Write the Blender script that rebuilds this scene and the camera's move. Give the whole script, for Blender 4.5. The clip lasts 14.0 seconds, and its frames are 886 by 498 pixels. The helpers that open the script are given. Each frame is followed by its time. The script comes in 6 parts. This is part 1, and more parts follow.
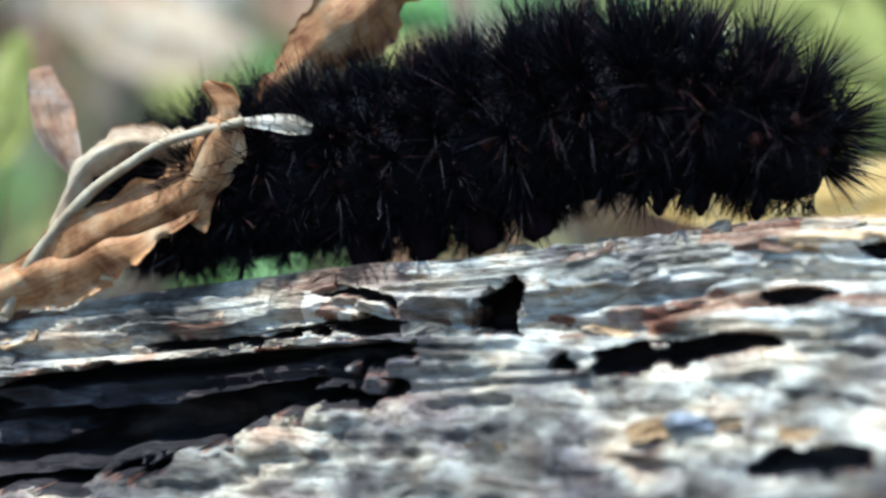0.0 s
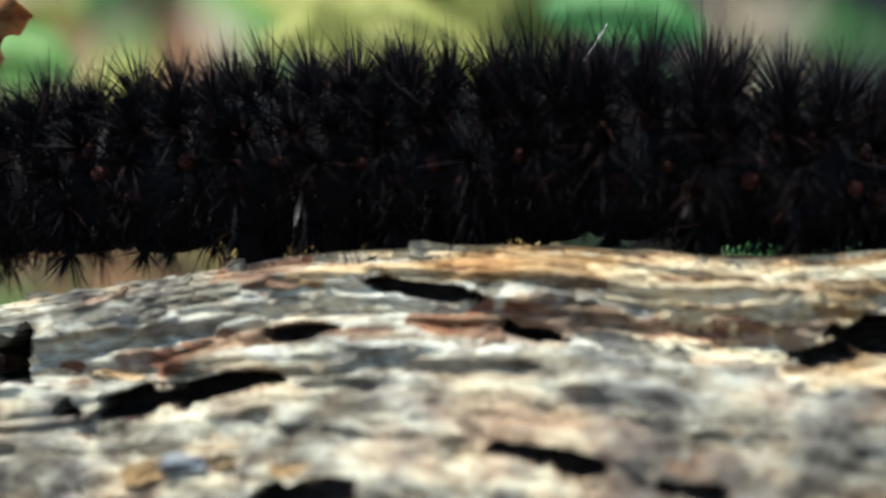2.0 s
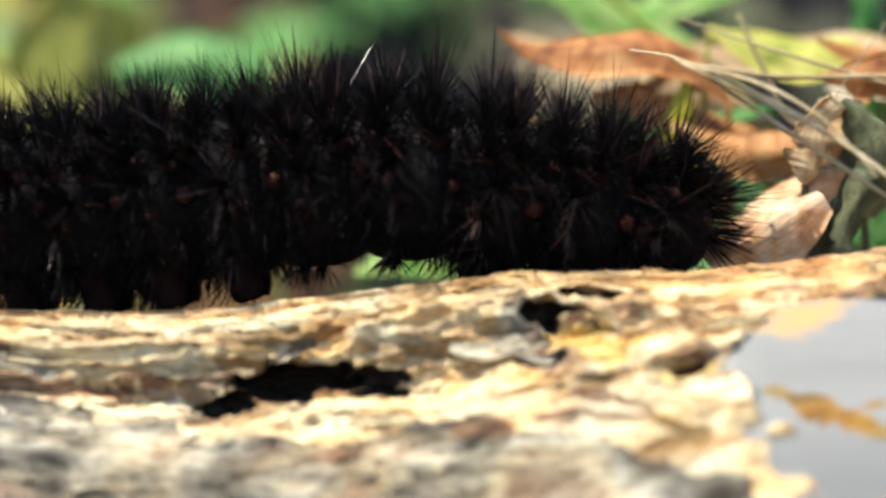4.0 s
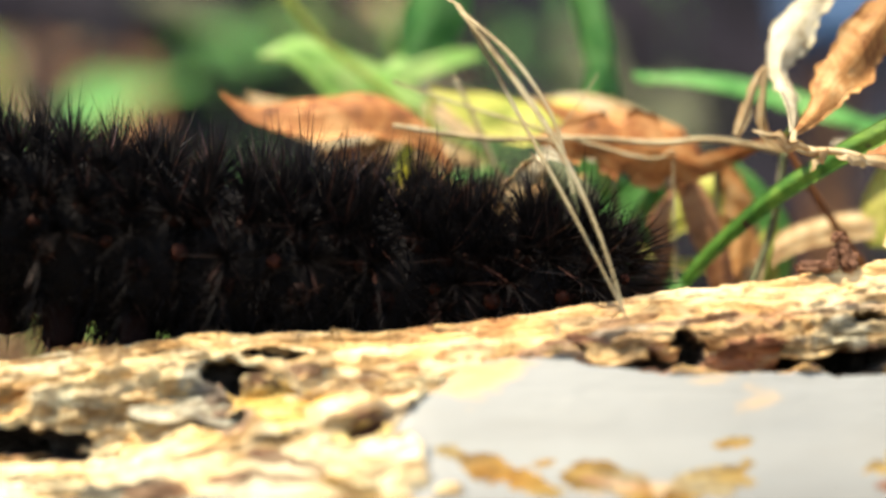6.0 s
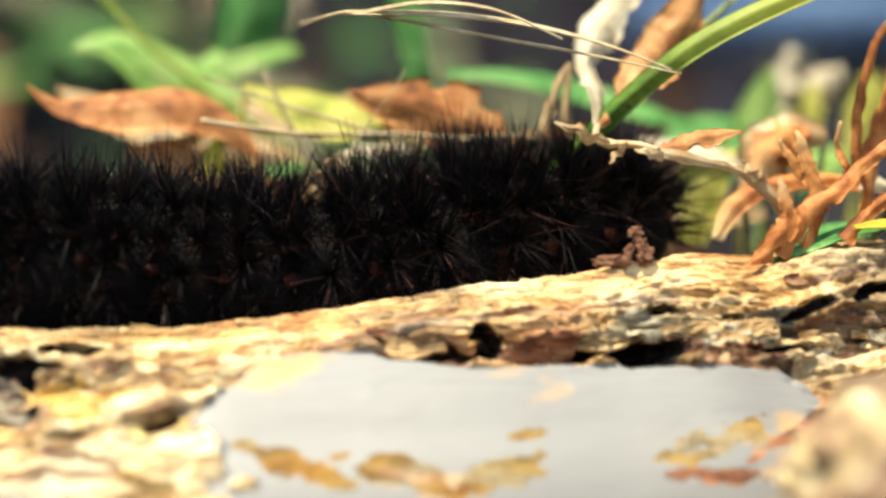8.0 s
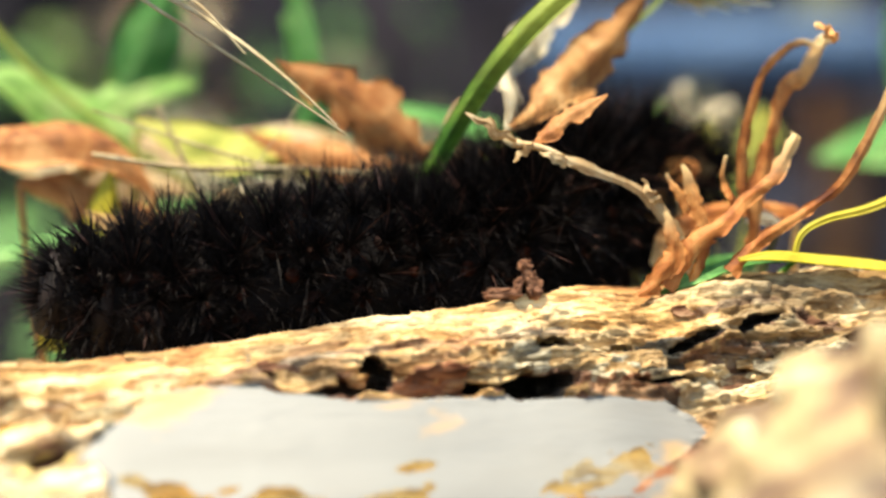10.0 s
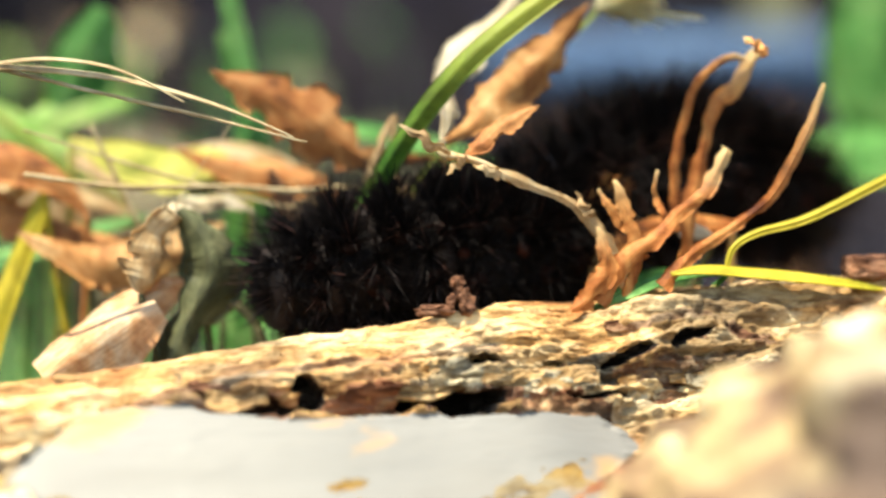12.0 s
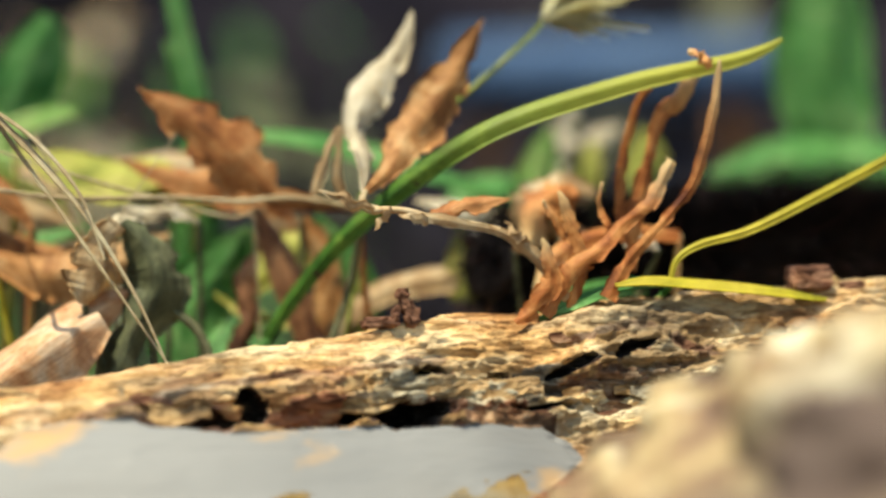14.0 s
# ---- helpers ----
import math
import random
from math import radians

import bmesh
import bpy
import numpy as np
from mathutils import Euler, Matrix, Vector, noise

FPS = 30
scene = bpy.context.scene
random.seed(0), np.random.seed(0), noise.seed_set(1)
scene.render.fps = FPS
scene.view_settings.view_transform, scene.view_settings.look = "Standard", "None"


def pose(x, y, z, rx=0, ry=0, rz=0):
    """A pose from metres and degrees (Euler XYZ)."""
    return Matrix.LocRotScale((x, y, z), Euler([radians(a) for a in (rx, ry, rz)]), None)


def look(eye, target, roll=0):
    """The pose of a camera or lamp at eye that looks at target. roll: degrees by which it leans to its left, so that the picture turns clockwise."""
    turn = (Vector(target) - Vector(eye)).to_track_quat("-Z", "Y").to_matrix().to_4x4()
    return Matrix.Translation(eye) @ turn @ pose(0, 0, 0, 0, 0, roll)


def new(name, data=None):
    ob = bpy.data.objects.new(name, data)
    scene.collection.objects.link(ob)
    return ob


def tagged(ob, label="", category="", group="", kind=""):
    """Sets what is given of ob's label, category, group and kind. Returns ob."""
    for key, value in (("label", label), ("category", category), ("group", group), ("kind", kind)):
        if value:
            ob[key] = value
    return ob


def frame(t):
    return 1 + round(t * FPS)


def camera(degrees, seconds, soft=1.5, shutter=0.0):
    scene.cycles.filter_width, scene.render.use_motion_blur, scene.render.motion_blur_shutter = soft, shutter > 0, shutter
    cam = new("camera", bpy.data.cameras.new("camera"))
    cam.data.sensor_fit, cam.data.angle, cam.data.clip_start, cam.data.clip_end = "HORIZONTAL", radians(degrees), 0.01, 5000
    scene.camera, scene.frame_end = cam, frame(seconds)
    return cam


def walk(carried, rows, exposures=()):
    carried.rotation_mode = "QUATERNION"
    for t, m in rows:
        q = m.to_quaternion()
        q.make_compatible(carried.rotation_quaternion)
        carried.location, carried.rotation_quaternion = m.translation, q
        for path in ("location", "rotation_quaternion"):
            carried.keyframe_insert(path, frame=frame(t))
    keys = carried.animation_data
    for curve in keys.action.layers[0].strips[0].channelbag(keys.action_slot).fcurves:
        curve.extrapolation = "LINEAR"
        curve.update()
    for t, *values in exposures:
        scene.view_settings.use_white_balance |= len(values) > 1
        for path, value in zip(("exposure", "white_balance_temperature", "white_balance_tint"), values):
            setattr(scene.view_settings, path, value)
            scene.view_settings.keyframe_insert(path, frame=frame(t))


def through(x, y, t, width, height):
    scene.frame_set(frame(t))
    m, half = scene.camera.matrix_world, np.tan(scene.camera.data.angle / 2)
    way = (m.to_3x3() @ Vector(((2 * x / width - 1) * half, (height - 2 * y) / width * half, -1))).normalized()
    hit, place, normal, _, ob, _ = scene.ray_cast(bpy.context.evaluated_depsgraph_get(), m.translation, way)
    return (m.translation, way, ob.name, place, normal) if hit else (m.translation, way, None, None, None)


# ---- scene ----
import functools

cam = camera(30, 14.0, soft=2.8)
cam.data.dof.use_dof = True
cam.data.dof.focus_distance = 0.1228
cam.data.dof.aperture_fstop = 11.5
cam.data.dof.aperture_blades = 0

# seconds, eye, turn to the left, pitch up, roll
PATH = [
    (0, -0.06085, -0.11928, 0.00717, 9.813, -4.400, 3.38),
    (0.5, -0.05659, -0.11838, 0.00718, 8.693, -3.644, 3.01),
    (1, -0.05255, -0.11751, 0.00718, 7.463, -3.034, 2.84),
    (1.5, -0.04721, -0.11606, 0.00683, 5.751, -2.334, 2.47),
    (2, -0.03752, -0.11601, 0.00695, 4.422, -2.167, 1.63),
    (2.5, -0.02815, -0.11543, 0.00669, 3.201, -2.636, 1.19),
    (3, -0.01965, -0.11647, 0.00703, 2.186, -3.224, 0.48),
    (3.5, -0.01202, -0.11598, 0.00739, 1.252, -2.641, -0.19),
    (4, -0.00392, -0.11492, 0.00739, 0.590, -0.342, -1.05),
    (4.2, -0.00127, -0.11469, 0.00735, 0.128, 0.156, -1.09),
    (6.3, 0.01072, -0.11558, 0.00733, -4.095, 1.590, -1.15),
    (6.5, 0.01111, -0.11533, 0.00731, -4.666, 1.467, -0.97),
    (7, 0.01168, -0.11566, 0.00724, -6.019, 1.478, -1.18),
    (7.5, 0.01285, -0.11602, 0.00718, -7.192, 1.322, -1.33),
    (8, 0.01407, -0.11657, 0.00706, -8.217, 1.356, -1.48),
    (8.5, 0.01465, -0.11706, 0.00699, -9.202, 1.702, -1.68),
    (8.7, 0.01472, -0.11750, 0.00707, -9.603, 1.788, -1.70),
    (10.8, 0.01693, -0.11766, 0.00696, -11.607, 2.791, -2.00),
    (11, 0.01726, -0.11775, 0.00696, -11.614, 2.835, -2.15),
    (11.5, 0.01740, -0.11790, 0.00706, -12.065, 2.833, -2.22),
    (12, 0.01770, -0.11786, 0.00712, -12.613, 2.872, -2.41),
    (12.5, 0.01817, -0.11817, 0.00739, -13.158, 2.841, -2.43),
    (13, 0.01881, -0.11820, 0.00753, -13.689, 2.889, -2.55),
    (13.5, 0.01914, -0.11824, 0.00772, -13.867, 2.873, -2.51),
    (14, 0.01881, -0.11812, 0.00784, -14.014, 2.861, -2.54),
]


def aimed(x, y, z, yaw, pitch, roll):
    a, b = radians(yaw), radians(pitch)
    way = Vector((-math.sin(a) * math.cos(b), math.cos(a) * math.cos(b), math.sin(b)))
    eye = Vector((x, y, z))
    return look(eye, eye + way, roll)


EXPOSURES = [(0, 1.45, 4750, 4), (0.5, 1.36, 5050, 2), (1.2, 1.10, 5450, 0), (2.4, 1.07, 5600, 3), (3.2, 1.10, 5950, 4), (4, 1.44, 6400, 6), (6.5, 1.70, 7200, 3), (8.7, 1.62, 7200, 3), (11, 1.72, 7300, 2), (12.8, 1.62, 7300, 2), (14, 1.04, 7100, 0)]
walk(cam, [(t, aimed(*row)) for t, *row in PATH], exposures=EXPOSURES)

# ---- light ----
world = bpy.data.worlds.new("sky")
scene.world = world
world.use_nodes = True
wn = world.node_tree
sky = wn.nodes.new("ShaderNodeTexSky")
sky.sky_type, sky.sun_disc = "NISHITA", False
sky.sun_elevation, sky.sun_rotation = radians(69), radians(231)
wn.links.new(sky.outputs[0], wn.nodes["Background"].inputs[0])
wn.nodes["Background"].inputs[1].default_value = 0.13
sun = new("sun", bpy.data.lights.new("sun", "SUN"))
sun.data.energy, sun.data.angle, sun.data.color = 4.7, radians(0.6), (1.0, 0.93, 0.82)
sun.matrix_basis = look((0, 0, 1), Vector((0, 0, 1)) - Vector((-0.30, -0.24, 1.0)))

# ---- materials ----
MATS = {}


def nodes_of(name):
    m = bpy.data.materials.new(name)
    m.use_nodes = True
    MATS[name] = m
    nt = m.node_tree
    return m, nt, nt.nodes["Principled BSDF"]


def coords(nt, stretch=(1, 1, 1), turn=(0, 0, 0)):
    tc = nt.nodes.new("ShaderNodeTexCoord")
    mp = nt.nodes.new("ShaderNodeMapping")
    mp.inputs["Scale"].default_value = stretch
    mp.inputs["Rotation"].default_value = turn
    nt.links.new(tc.outputs["Object"], mp.inputs["Vector"])
    return mp.outputs[0]


def noise_tex(nt, vec, scale, detail=6.0, rough=0.6, distort=0.0):
    n = nt.nodes.new("ShaderNodeTexNoise")
    n.inputs["Scale"].default_value = scale
    n.inputs["Detail"].default_value = detail
    n.inputs["Roughness"].default_value = rough
    n.inputs["Distortion"].default_value = distort
    nt.links.new(vec, n.inputs["Vector"])
    return n.outputs["Fac"]


def ramp(nt, fac, stops):
    r = nt.nodes.new("ShaderNodeValToRGB")
    els = r.color_ramp.elements
    while len(els) < len(stops):
        els.new(0.5)
    for e, (p, c) in zip(els, stops):
        e.position, e.color = p, (*c, 1)
    nt.links.new(fac, r.inputs[0])
    return r.outputs[0]


def mix(nt, fac, a, b, mode="MIX"):
    m = nt.nodes.new("ShaderNodeMix")
    m.data_type, m.blend_type = "RGBA", mode
    for value, sock in ((fac, m.inputs[0]), (a, m.inputs[6]), (b, m.inputs[7])):
        if hasattr(value, "links"):
            nt.links.new(value, sock)
        else:
            sock.default_value = value
    return m.outputs[2]


def bump(nt, height, strength, distance, bsdf):
    b = nt.nodes.new("ShaderNodeBump")
    b.inputs["Strength"].default_value, b.inputs["Distance"].default_value = strength, distance
    nt.links.new(height, b.inputs["Height"])
    nt.links.new(b.outputs[0], bsdf.inputs["Normal"])


def bark_material(name, stops, patch, patch_at=0.6, grit=0.55, blotch=0.6, dull=0.62):
    m, nt, bsdf = nodes_of(name)
    long_grain = coords(nt, (1, 4.5, 4.5), (0, radians(5), 0))
    plain = coords(nt)
    a = noise_tex(nt, long_grain, 95, 6, 0.58, 0.6)
    base = ramp(nt, a, stops)
    spots = ramp(nt, noise_tex(nt, plain, 110, 5, 0.6), [(patch_at - 0.05, (0, 0, 0)), (patch_at + 0.08, (1, 1, 1))])
    base = mix(nt, spots, base, (*patch, 1))
    tint = ramp(nt, noise_tex(nt, plain, 210, 3, 0.5, 0.5), [(0.38, (dull, dull * 0.97, dull)), (0.47, (1, 1, 1)), (0.56, (1, 0.97, 0.92)), (0.68, (0.84, 0.69, 0.58))])
    base = mix(nt, 0.75, base, tint, "MULTIPLY")
    broad = ramp(nt, noise_tex(nt, coords(nt, (1, 1.6, 1.6)), 85, 3, 0.5, 0.4), [(0.38, (0.20, 0.195, 0.20)), (0.47, (0.80, 0.84, 0.88)), (0.56, (1, 0.96, 0.88)), (0.66, (0.66, 0.50, 0.42))])
    base = mix(nt, blotch, base, broad, "MULTIPLY")
    for scale, width in ((90, 0.02), (300, 0.012)):
        n = noise_tex(nt, long_grain, scale, 5, 0.55, 0.4)
        cracks = ramp(nt, n, [(0.5 - 2 * width, (1, 1, 1)), (0.5 - 0.4 * width, (0.28, 0.21, 0.16)), (0.5 + 0.4 * width, (0.28, 0.21, 0.16)), (0.5 + 2 * width, (1, 1, 1))])
        base = mix(nt, 0.6, base, cracks, "MULTIPLY")
    fine = ramp(nt, noise_tex(nt, long_grain, 620, 6, 0.72), [(0.33, (0.32, 0.24, 0.17)), (0.52, (1, 1, 1))])
    base = mix(nt, grit, base, fine, "MULTIPLY")
    info = nt.nodes.new("ShaderNodeObjectInfo")
    shade = ramp(nt, info.outputs["Random"], [(0, (0.92, 0.88, 0.84)), (1, (1, 1, 1))])
    base = mix(nt, 0.6, base, shade, "MULTIPLY")
    nt.links.new(base, bsdf.inputs["Base Color"])
    bsdf.inputs["Roughness"].default_value = 0.82
    bsdf.inputs["Specular IOR Level"].default_value = 0.15
    bump(nt, noise_tex(nt, long_grain, 600, 6, 0.65), 0.7, 0.0006, bsdf)
    return m


bark_material("bark", [(0.28, (0.06, 0.030, 0.013)), (0.38, (0.30, 0.165, 0.062)), (0.47, (0.60, 0.39, 0.18)), (0.60, (0.71, 0.56, 0.34))], (0.40, 0.24, 0.13), 0.62)
bark_material("grey_bark", [(0.28, (0.055, 0.046, 0.038)), (0.38, (0.25, 0.21, 0.145)), (0.47, (0.50, 0.43, 0.30)), (0.60, (0.62, 0.56, 0.42))], (0.23, 0.19, 0.16), 0.54, 0.28, 0.9, 0.34)
bark_material("mottled_bark", [(0.28, (0.045, 0.038, 0.030)), (0.38, (0.17, 0.145, 0.105)), (0.47, (0.34, 0.295, 0.21)), (0.60, (0.46, 0.42, 0.33))], (0.16, 0.135, 0.115), 0.53, 0.22, 0.95, 0.24)
bark_material("red_bark", [(0.28, (0.048, 0.017, 0.010)), (0.40, (0.228, 0.102, 0.054)), (0.52, (0.420, 0.270, 0.162)), (0.64, (0.504, 0.408, 0.276))], (0.396, 0.324, 0.240), 0.56)
bark_material("yellow_wood", [(0.26, (0.38, 0.20, 0.06)), (0.35, (0.62, 0.40, 0.17)), (0.45, (0.71, 0.55, 0.31)), (0.60, (0.72, 0.64, 0.44))], (0.48, 0.29, 0.11), 0.67, 0.2, 0.2, 0.85)


bark_material("gold_wood", [(0.26, (0.36, 0.16, 0.04)), (0.38, (0.58, 0.36, 0.09)), (0.48, (0.66, 0.46, 0.14)), (0.62, (0.70, 0.58, 0.26))], (0.52, 0.26, 0.07), 0.62, 0.35, 0.25)
bark_material("pale_bark", [(0.26, (0.24, 0.19, 0.12)), (0.38, (0.50, 0.44, 0.31)), (0.48, (0.60, 0.55, 0.42)), (0.62, (0.66, 0.62, 0.50))], (0.44, 0.34, 0.21), 0.60, 0.15, 0.35, 0.5)
# dark bark of stub, chips and streaks; also paints shade in recesses
bark_material("dark_bark_and_shade", [(0.28, (0.03, 0.014, 0.008)), (0.40, (0.12, 0.052, 0.030)), (0.52, (0.30, 0.145, 0.085)), (0.64, (0.44, 0.27, 0.175))], (0.24, 0.14, 0.10), 0.6)
# near-black colour that paints the shade inside the log's hollows
bark_material("hollow_shade", [(0.28, (0.008, 0.006, 0.005)), (0.40, (0.022, 0.016, 0.013)), (0.52, (0.05, 0.04, 0.035)), (0.64, (0.10, 0.085, 0.075))], (0.03, 0.022, 0.018), 0.5)


def burl_wood():
    _, nt, bsdf = nodes_of("burl_wood")
    vec = coords(nt, (1, 1, 1.8))
    base = ramp(nt, noise_tex(nt, vec, 110, 6, 0.6, 0.5), [(0.36, (0.06, 0.030, 0.018)), (0.44, (0.17, 0.10, 0.050)), (0.53, (0.28, 0.205, 0.095)), (0.64, (0.46, 0.41, 0.29))])
    stain = ramp(nt, noise_tex(nt, coords(nt), 48, 4, 0.6, 0.3), [(0.52, (1, 1, 1)), (0.60, (0.20, 0.115, 0.085))])
    base = mix(nt, 0.9, base, stain, "MULTIPLY")
    tc = nt.nodes.new("ShaderNodeTexCoord")
    gap = nt.nodes.new("ShaderNodeVectorMath")
    gap.operation = "DISTANCE"
    nt.links.new(tc.outputs["Object"], gap.inputs[0])
    gap.inputs[1].default_value = (-0.0145, -0.0066, 0.0114)
    far = nt.nodes.new("ShaderNodeMath")
    far.operation = "MULTIPLY_ADD"
    nt.links.new(noise_tex(nt, coords(nt), 260, 4, 0.6), far.inputs[0])
    far.inputs[1].default_value = -0.011
    nt.links.new(gap.outputs["Value"], far.inputs[2])
    knot = ramp(nt, far.outputs[0], [(0.0, (1, 1, 1)), (0.0025, (0, 0, 0))])
    base = mix(nt, knot, base, (0.055, 0.032, 0.022, 1))
    nt.links.new(base, bsdf.inputs["Base Color"])
    bsdf.inputs["Roughness"].default_value = 0.8
    bump(nt, noise_tex(nt, vec, 300, 6, 0.6), 0.5, 0.0006, bsdf)


burl_wood()


def bare_wood():
    _, nt, bsdf = nodes_of("bare_wood")
    grain = coords(nt, (1, 4, 4))
    base = ramp(nt, noise_tex(nt, grain, 60, 6, 0.55), [(0.25, (0.110, 0.105, 0.097)), (0.5, (0.120, 0.118, 0.113)), (0.75, (0.127, 0.126, 0.123))])
    stain = ramp(nt, noise_tex(nt, coords(nt, (1, 2, 2)), 75, 4, 0.55), [(0.60, (0, 0, 0)), (0.69, (1, 1, 1))])
    base = mix(nt, stain, base, (0.30, 0.17, 0.055, 1))
    nt.links.new(base, bsdf.inputs["Base Color"])
    bsdf.inputs["Roughness"].default_value = 0.55
    bump(nt, noise_tex(nt, grain, 500, 6, 0.6), 0.04, 0.0003, bsdf)


bare_wood()
bark_material("stained_wood", [(0.28, (0.17, 0.080, 0.020)), (0.40, (0.26, 0.150, 0.038)), (0.50, (0.25, 0.170, 0.060)), (0.62, (0.22, 0.185, 0.12))], (0.24, 0.12, 0.03), 0.66, 0.05, 0.15)


def leaf_material(name, dark, mid, light, through=0.35, rough=0.5, spots=0.0, scale=120, tip=None):
    m, nt, bsdf = nodes_of(name)
    vec = coords(nt)
    base = ramp(nt, noise_tex(nt, vec, scale * 2, 8, 0.68, 0.8), [(0.34, dark), (0.48, mid), (0.64, light)])
    fine = ramp(nt, noise_tex(nt, vec, scale * 9, 4, 0.6), [(0.3, (0.6, 0.55, 0.5)), (0.6, (1, 1, 1))])
    base = mix(nt, 0.5, base, fine, "MULTIPLY")
    tc = nt.nodes.new("ShaderNodeTexCoord")
    veins = nt.nodes.new("ShaderNodeMapping")
    veins.inputs["Scale"].default_value = (2.2, 7.0, 1.0)
    nt.links.new(tc.outputs["UV"], veins.inputs["Vector"])
    streaks = ramp(nt, noise_tex(nt, veins.outputs[0], 1.6, 6, 0.7), [(0.34, (0.45, 0.38, 0.32)), (0.5, (0.95, 0.93, 0.9)), (0.66, (1.15, 1.12, 1.05))])
    base = mix(nt, 0.7, base, streaks, "MULTIPLY")
    sep = nt.nodes.new("ShaderNodeSeparateXYZ")
    nt.links.new(tc.outputs["UV"], sep.inputs[0])
    side = nt.nodes.new("ShaderNodeMath")
    side.operation = "ABSOLUTE"
    nt.links.new(sep.outputs[1], side.inputs[0])
    rim = ramp(nt, side.outputs[0], [(0.03, (0.86, 0.84, 0.8)), (0.10, (1, 1, 1)), (0.84, (1, 1, 1)), (0.97, (1.25, 1.2, 1.1))])
    base = mix(nt, 0.6, base, rim, "MULTIPLY")
    if tip:
        part_of = nt.nodes.new("ShaderNodeMath")
        part_of.operation = "FRACT"
        nt.links.new(sep.outputs[0], part_of.inputs[0])
        ends = ramp(nt, part_of.outputs[0], [(0.02, (1, 1, 1)), (0.24, (0.15, 0.15, 0.15)), (0.4, (0, 0, 0))])
        base = mix(nt, ends, base, (*tip, 1))
    if spots:
        dots = ramp(nt, noise_tex(nt, vec, 420, 1, 0.4), [(0.72, (0, 0, 0)), (0.75, (1, 1, 1))])
        base = mix(nt, dots, base, (0.05, 0.03, 0.015, 1))
    nt.links.new(base, bsdf.inputs["Base Color"])
    bsdf.inputs["Roughness"].default_value = rough + 0.15
    bsdf.inputs["Specular IOR Level"].default_value = 0.3 if light[0] > 0.1 else 0.05
    tr = nt.nodes.new("ShaderNodeBsdfTranslucent")
    nt.links.new(base, tr.inputs["Color"])
    sh = nt.nodes.new("ShaderNodeMixShader")
    sh.inputs[0].default_value = through
    nt.links.new(bsdf.outputs[0], sh.inputs[1])
    nt.links.new(tr.outputs[0], sh.inputs[2])
    nt.links.new(sh.outputs[0], nt.nodes["Material Output"].inputs["Surface"])
    bump(nt, noise_tex(nt, vec, scale * 6, 6, 0.6), 0.5, 0.0003, bsdf)
    return m


leaf_material("russet", (0.12, 0.038, 0.011), (0.39, 0.148, 0.042), (0.58, 0.31, 0.125), 0.40)
leaf_material("orange_dry", (0.24, 0.088, 0.024), (0.50, 0.245, 0.084), (0.64, 0.44, 0.22), 0.42)
leaf_material("tan_dry", (0.312, 0.172, 0.078), (0.547, 0.383, 0.203), (0.656, 0.562, 0.383), 0.45)
leaf_material("pale_dry", (0.36, 0.28, 0.17), (0.60, 0.52, 0.37), (0.70, 0.65, 0.53), 0.4)
leaf_material("brown_dry", (0.07, 0.026, 0.012), (0.23, 0.098, 0.042), (0.40, 0.21, 0.10), 0.25)
leaf_material("olive_dry", (0.030, 0.034, 0.015), (0.080, 0.088, 0.040), (0.19, 0.19, 0.10), 0.25)
leaf_material("pinkish_dry", (0.42, 0.18, 0.075), (0.61, 0.37, 0.20), (0.68, 0.55, 0.41), 0.35)
leaf_material("rust_dry", (0.13, 0.032, 0.009), (0.44, 0.145, 0.034), (0.72, 0.36, 0.12), 0.42, tip=(0.74, 0.55, 0.28))
leaf_material("yellow_leaf", (0.234, 0.266, 0.046), (0.453, 0.453, 0.094), (0.593, 0.547, 0.172), 0.45)
leaf_material("gold_leaf", (0.468, 0.281, 0.062), (0.656, 0.453, 0.124), (0.687, 0.562, 0.250), 0.5)
leaf_material("yellow_blade", (0.26, 0.26, 0.022), (0.46, 0.40, 0.030), (0.56, 0.47, 0.055), 0.4, 0.4, 1.0, 60)
leaf_material("green_leaf", (0.055, 0.20, 0.045), (0.13, 0.37, 0.095), (0.27, 0.50, 0.18), 0.55, 0.4)
leaf_material("fresh_leaf", (0.124, 0.296, 0.055), (0.250, 0.453, 0.101), (0.437, 0.547, 0.211), 0.5, 0.4)
def blend_blade():
    """Green at the foot, yellow towards the tip, with a few dark spots."""
    m = leaf_material("grass_blend", (0.022, 0.085, 0.010), (0.060, 0.165, 0.018), (0.15, 0.27, 0.038), 0.4, 0.4)
    nt = m.node_tree
    bsdf = nt.nodes["Principled BSDF"]
    old = bsdf.inputs["Base Color"].links[0].from_socket
    tc = nt.nodes.new("ShaderNodeTexCoord")
    sep = nt.nodes.new("ShaderNodeSeparateXYZ")
    nt.links.new(tc.outputs["Object"], sep.inputs[0])
    far = nt.nodes.new("ShaderNodeMapRange")
    far.inputs[1].default_value, far.inputs[2].default_value = 0.009, 0.030
    nt.links.new(sep.outputs[0], far.inputs[0])
    base = mix(nt, far.outputs[0], old, (0.36, 0.35, 0.045, 1))
    dots = ramp(nt, noise_tex(nt, tc.outputs["Object"], 420, 1, 0.4), [(0.72, (0, 0, 0)), (0.75, (1, 1, 1))])
    base = mix(nt, dots, base, (0.05, 0.03, 0.015, 1))
    nt.links.new(base, bsdf.inputs["Base Color"])
    for n in nt.nodes:
        if n.type == "BSDF_TRANSLUCENT":
            nt.links.new(base, n.inputs["Color"])


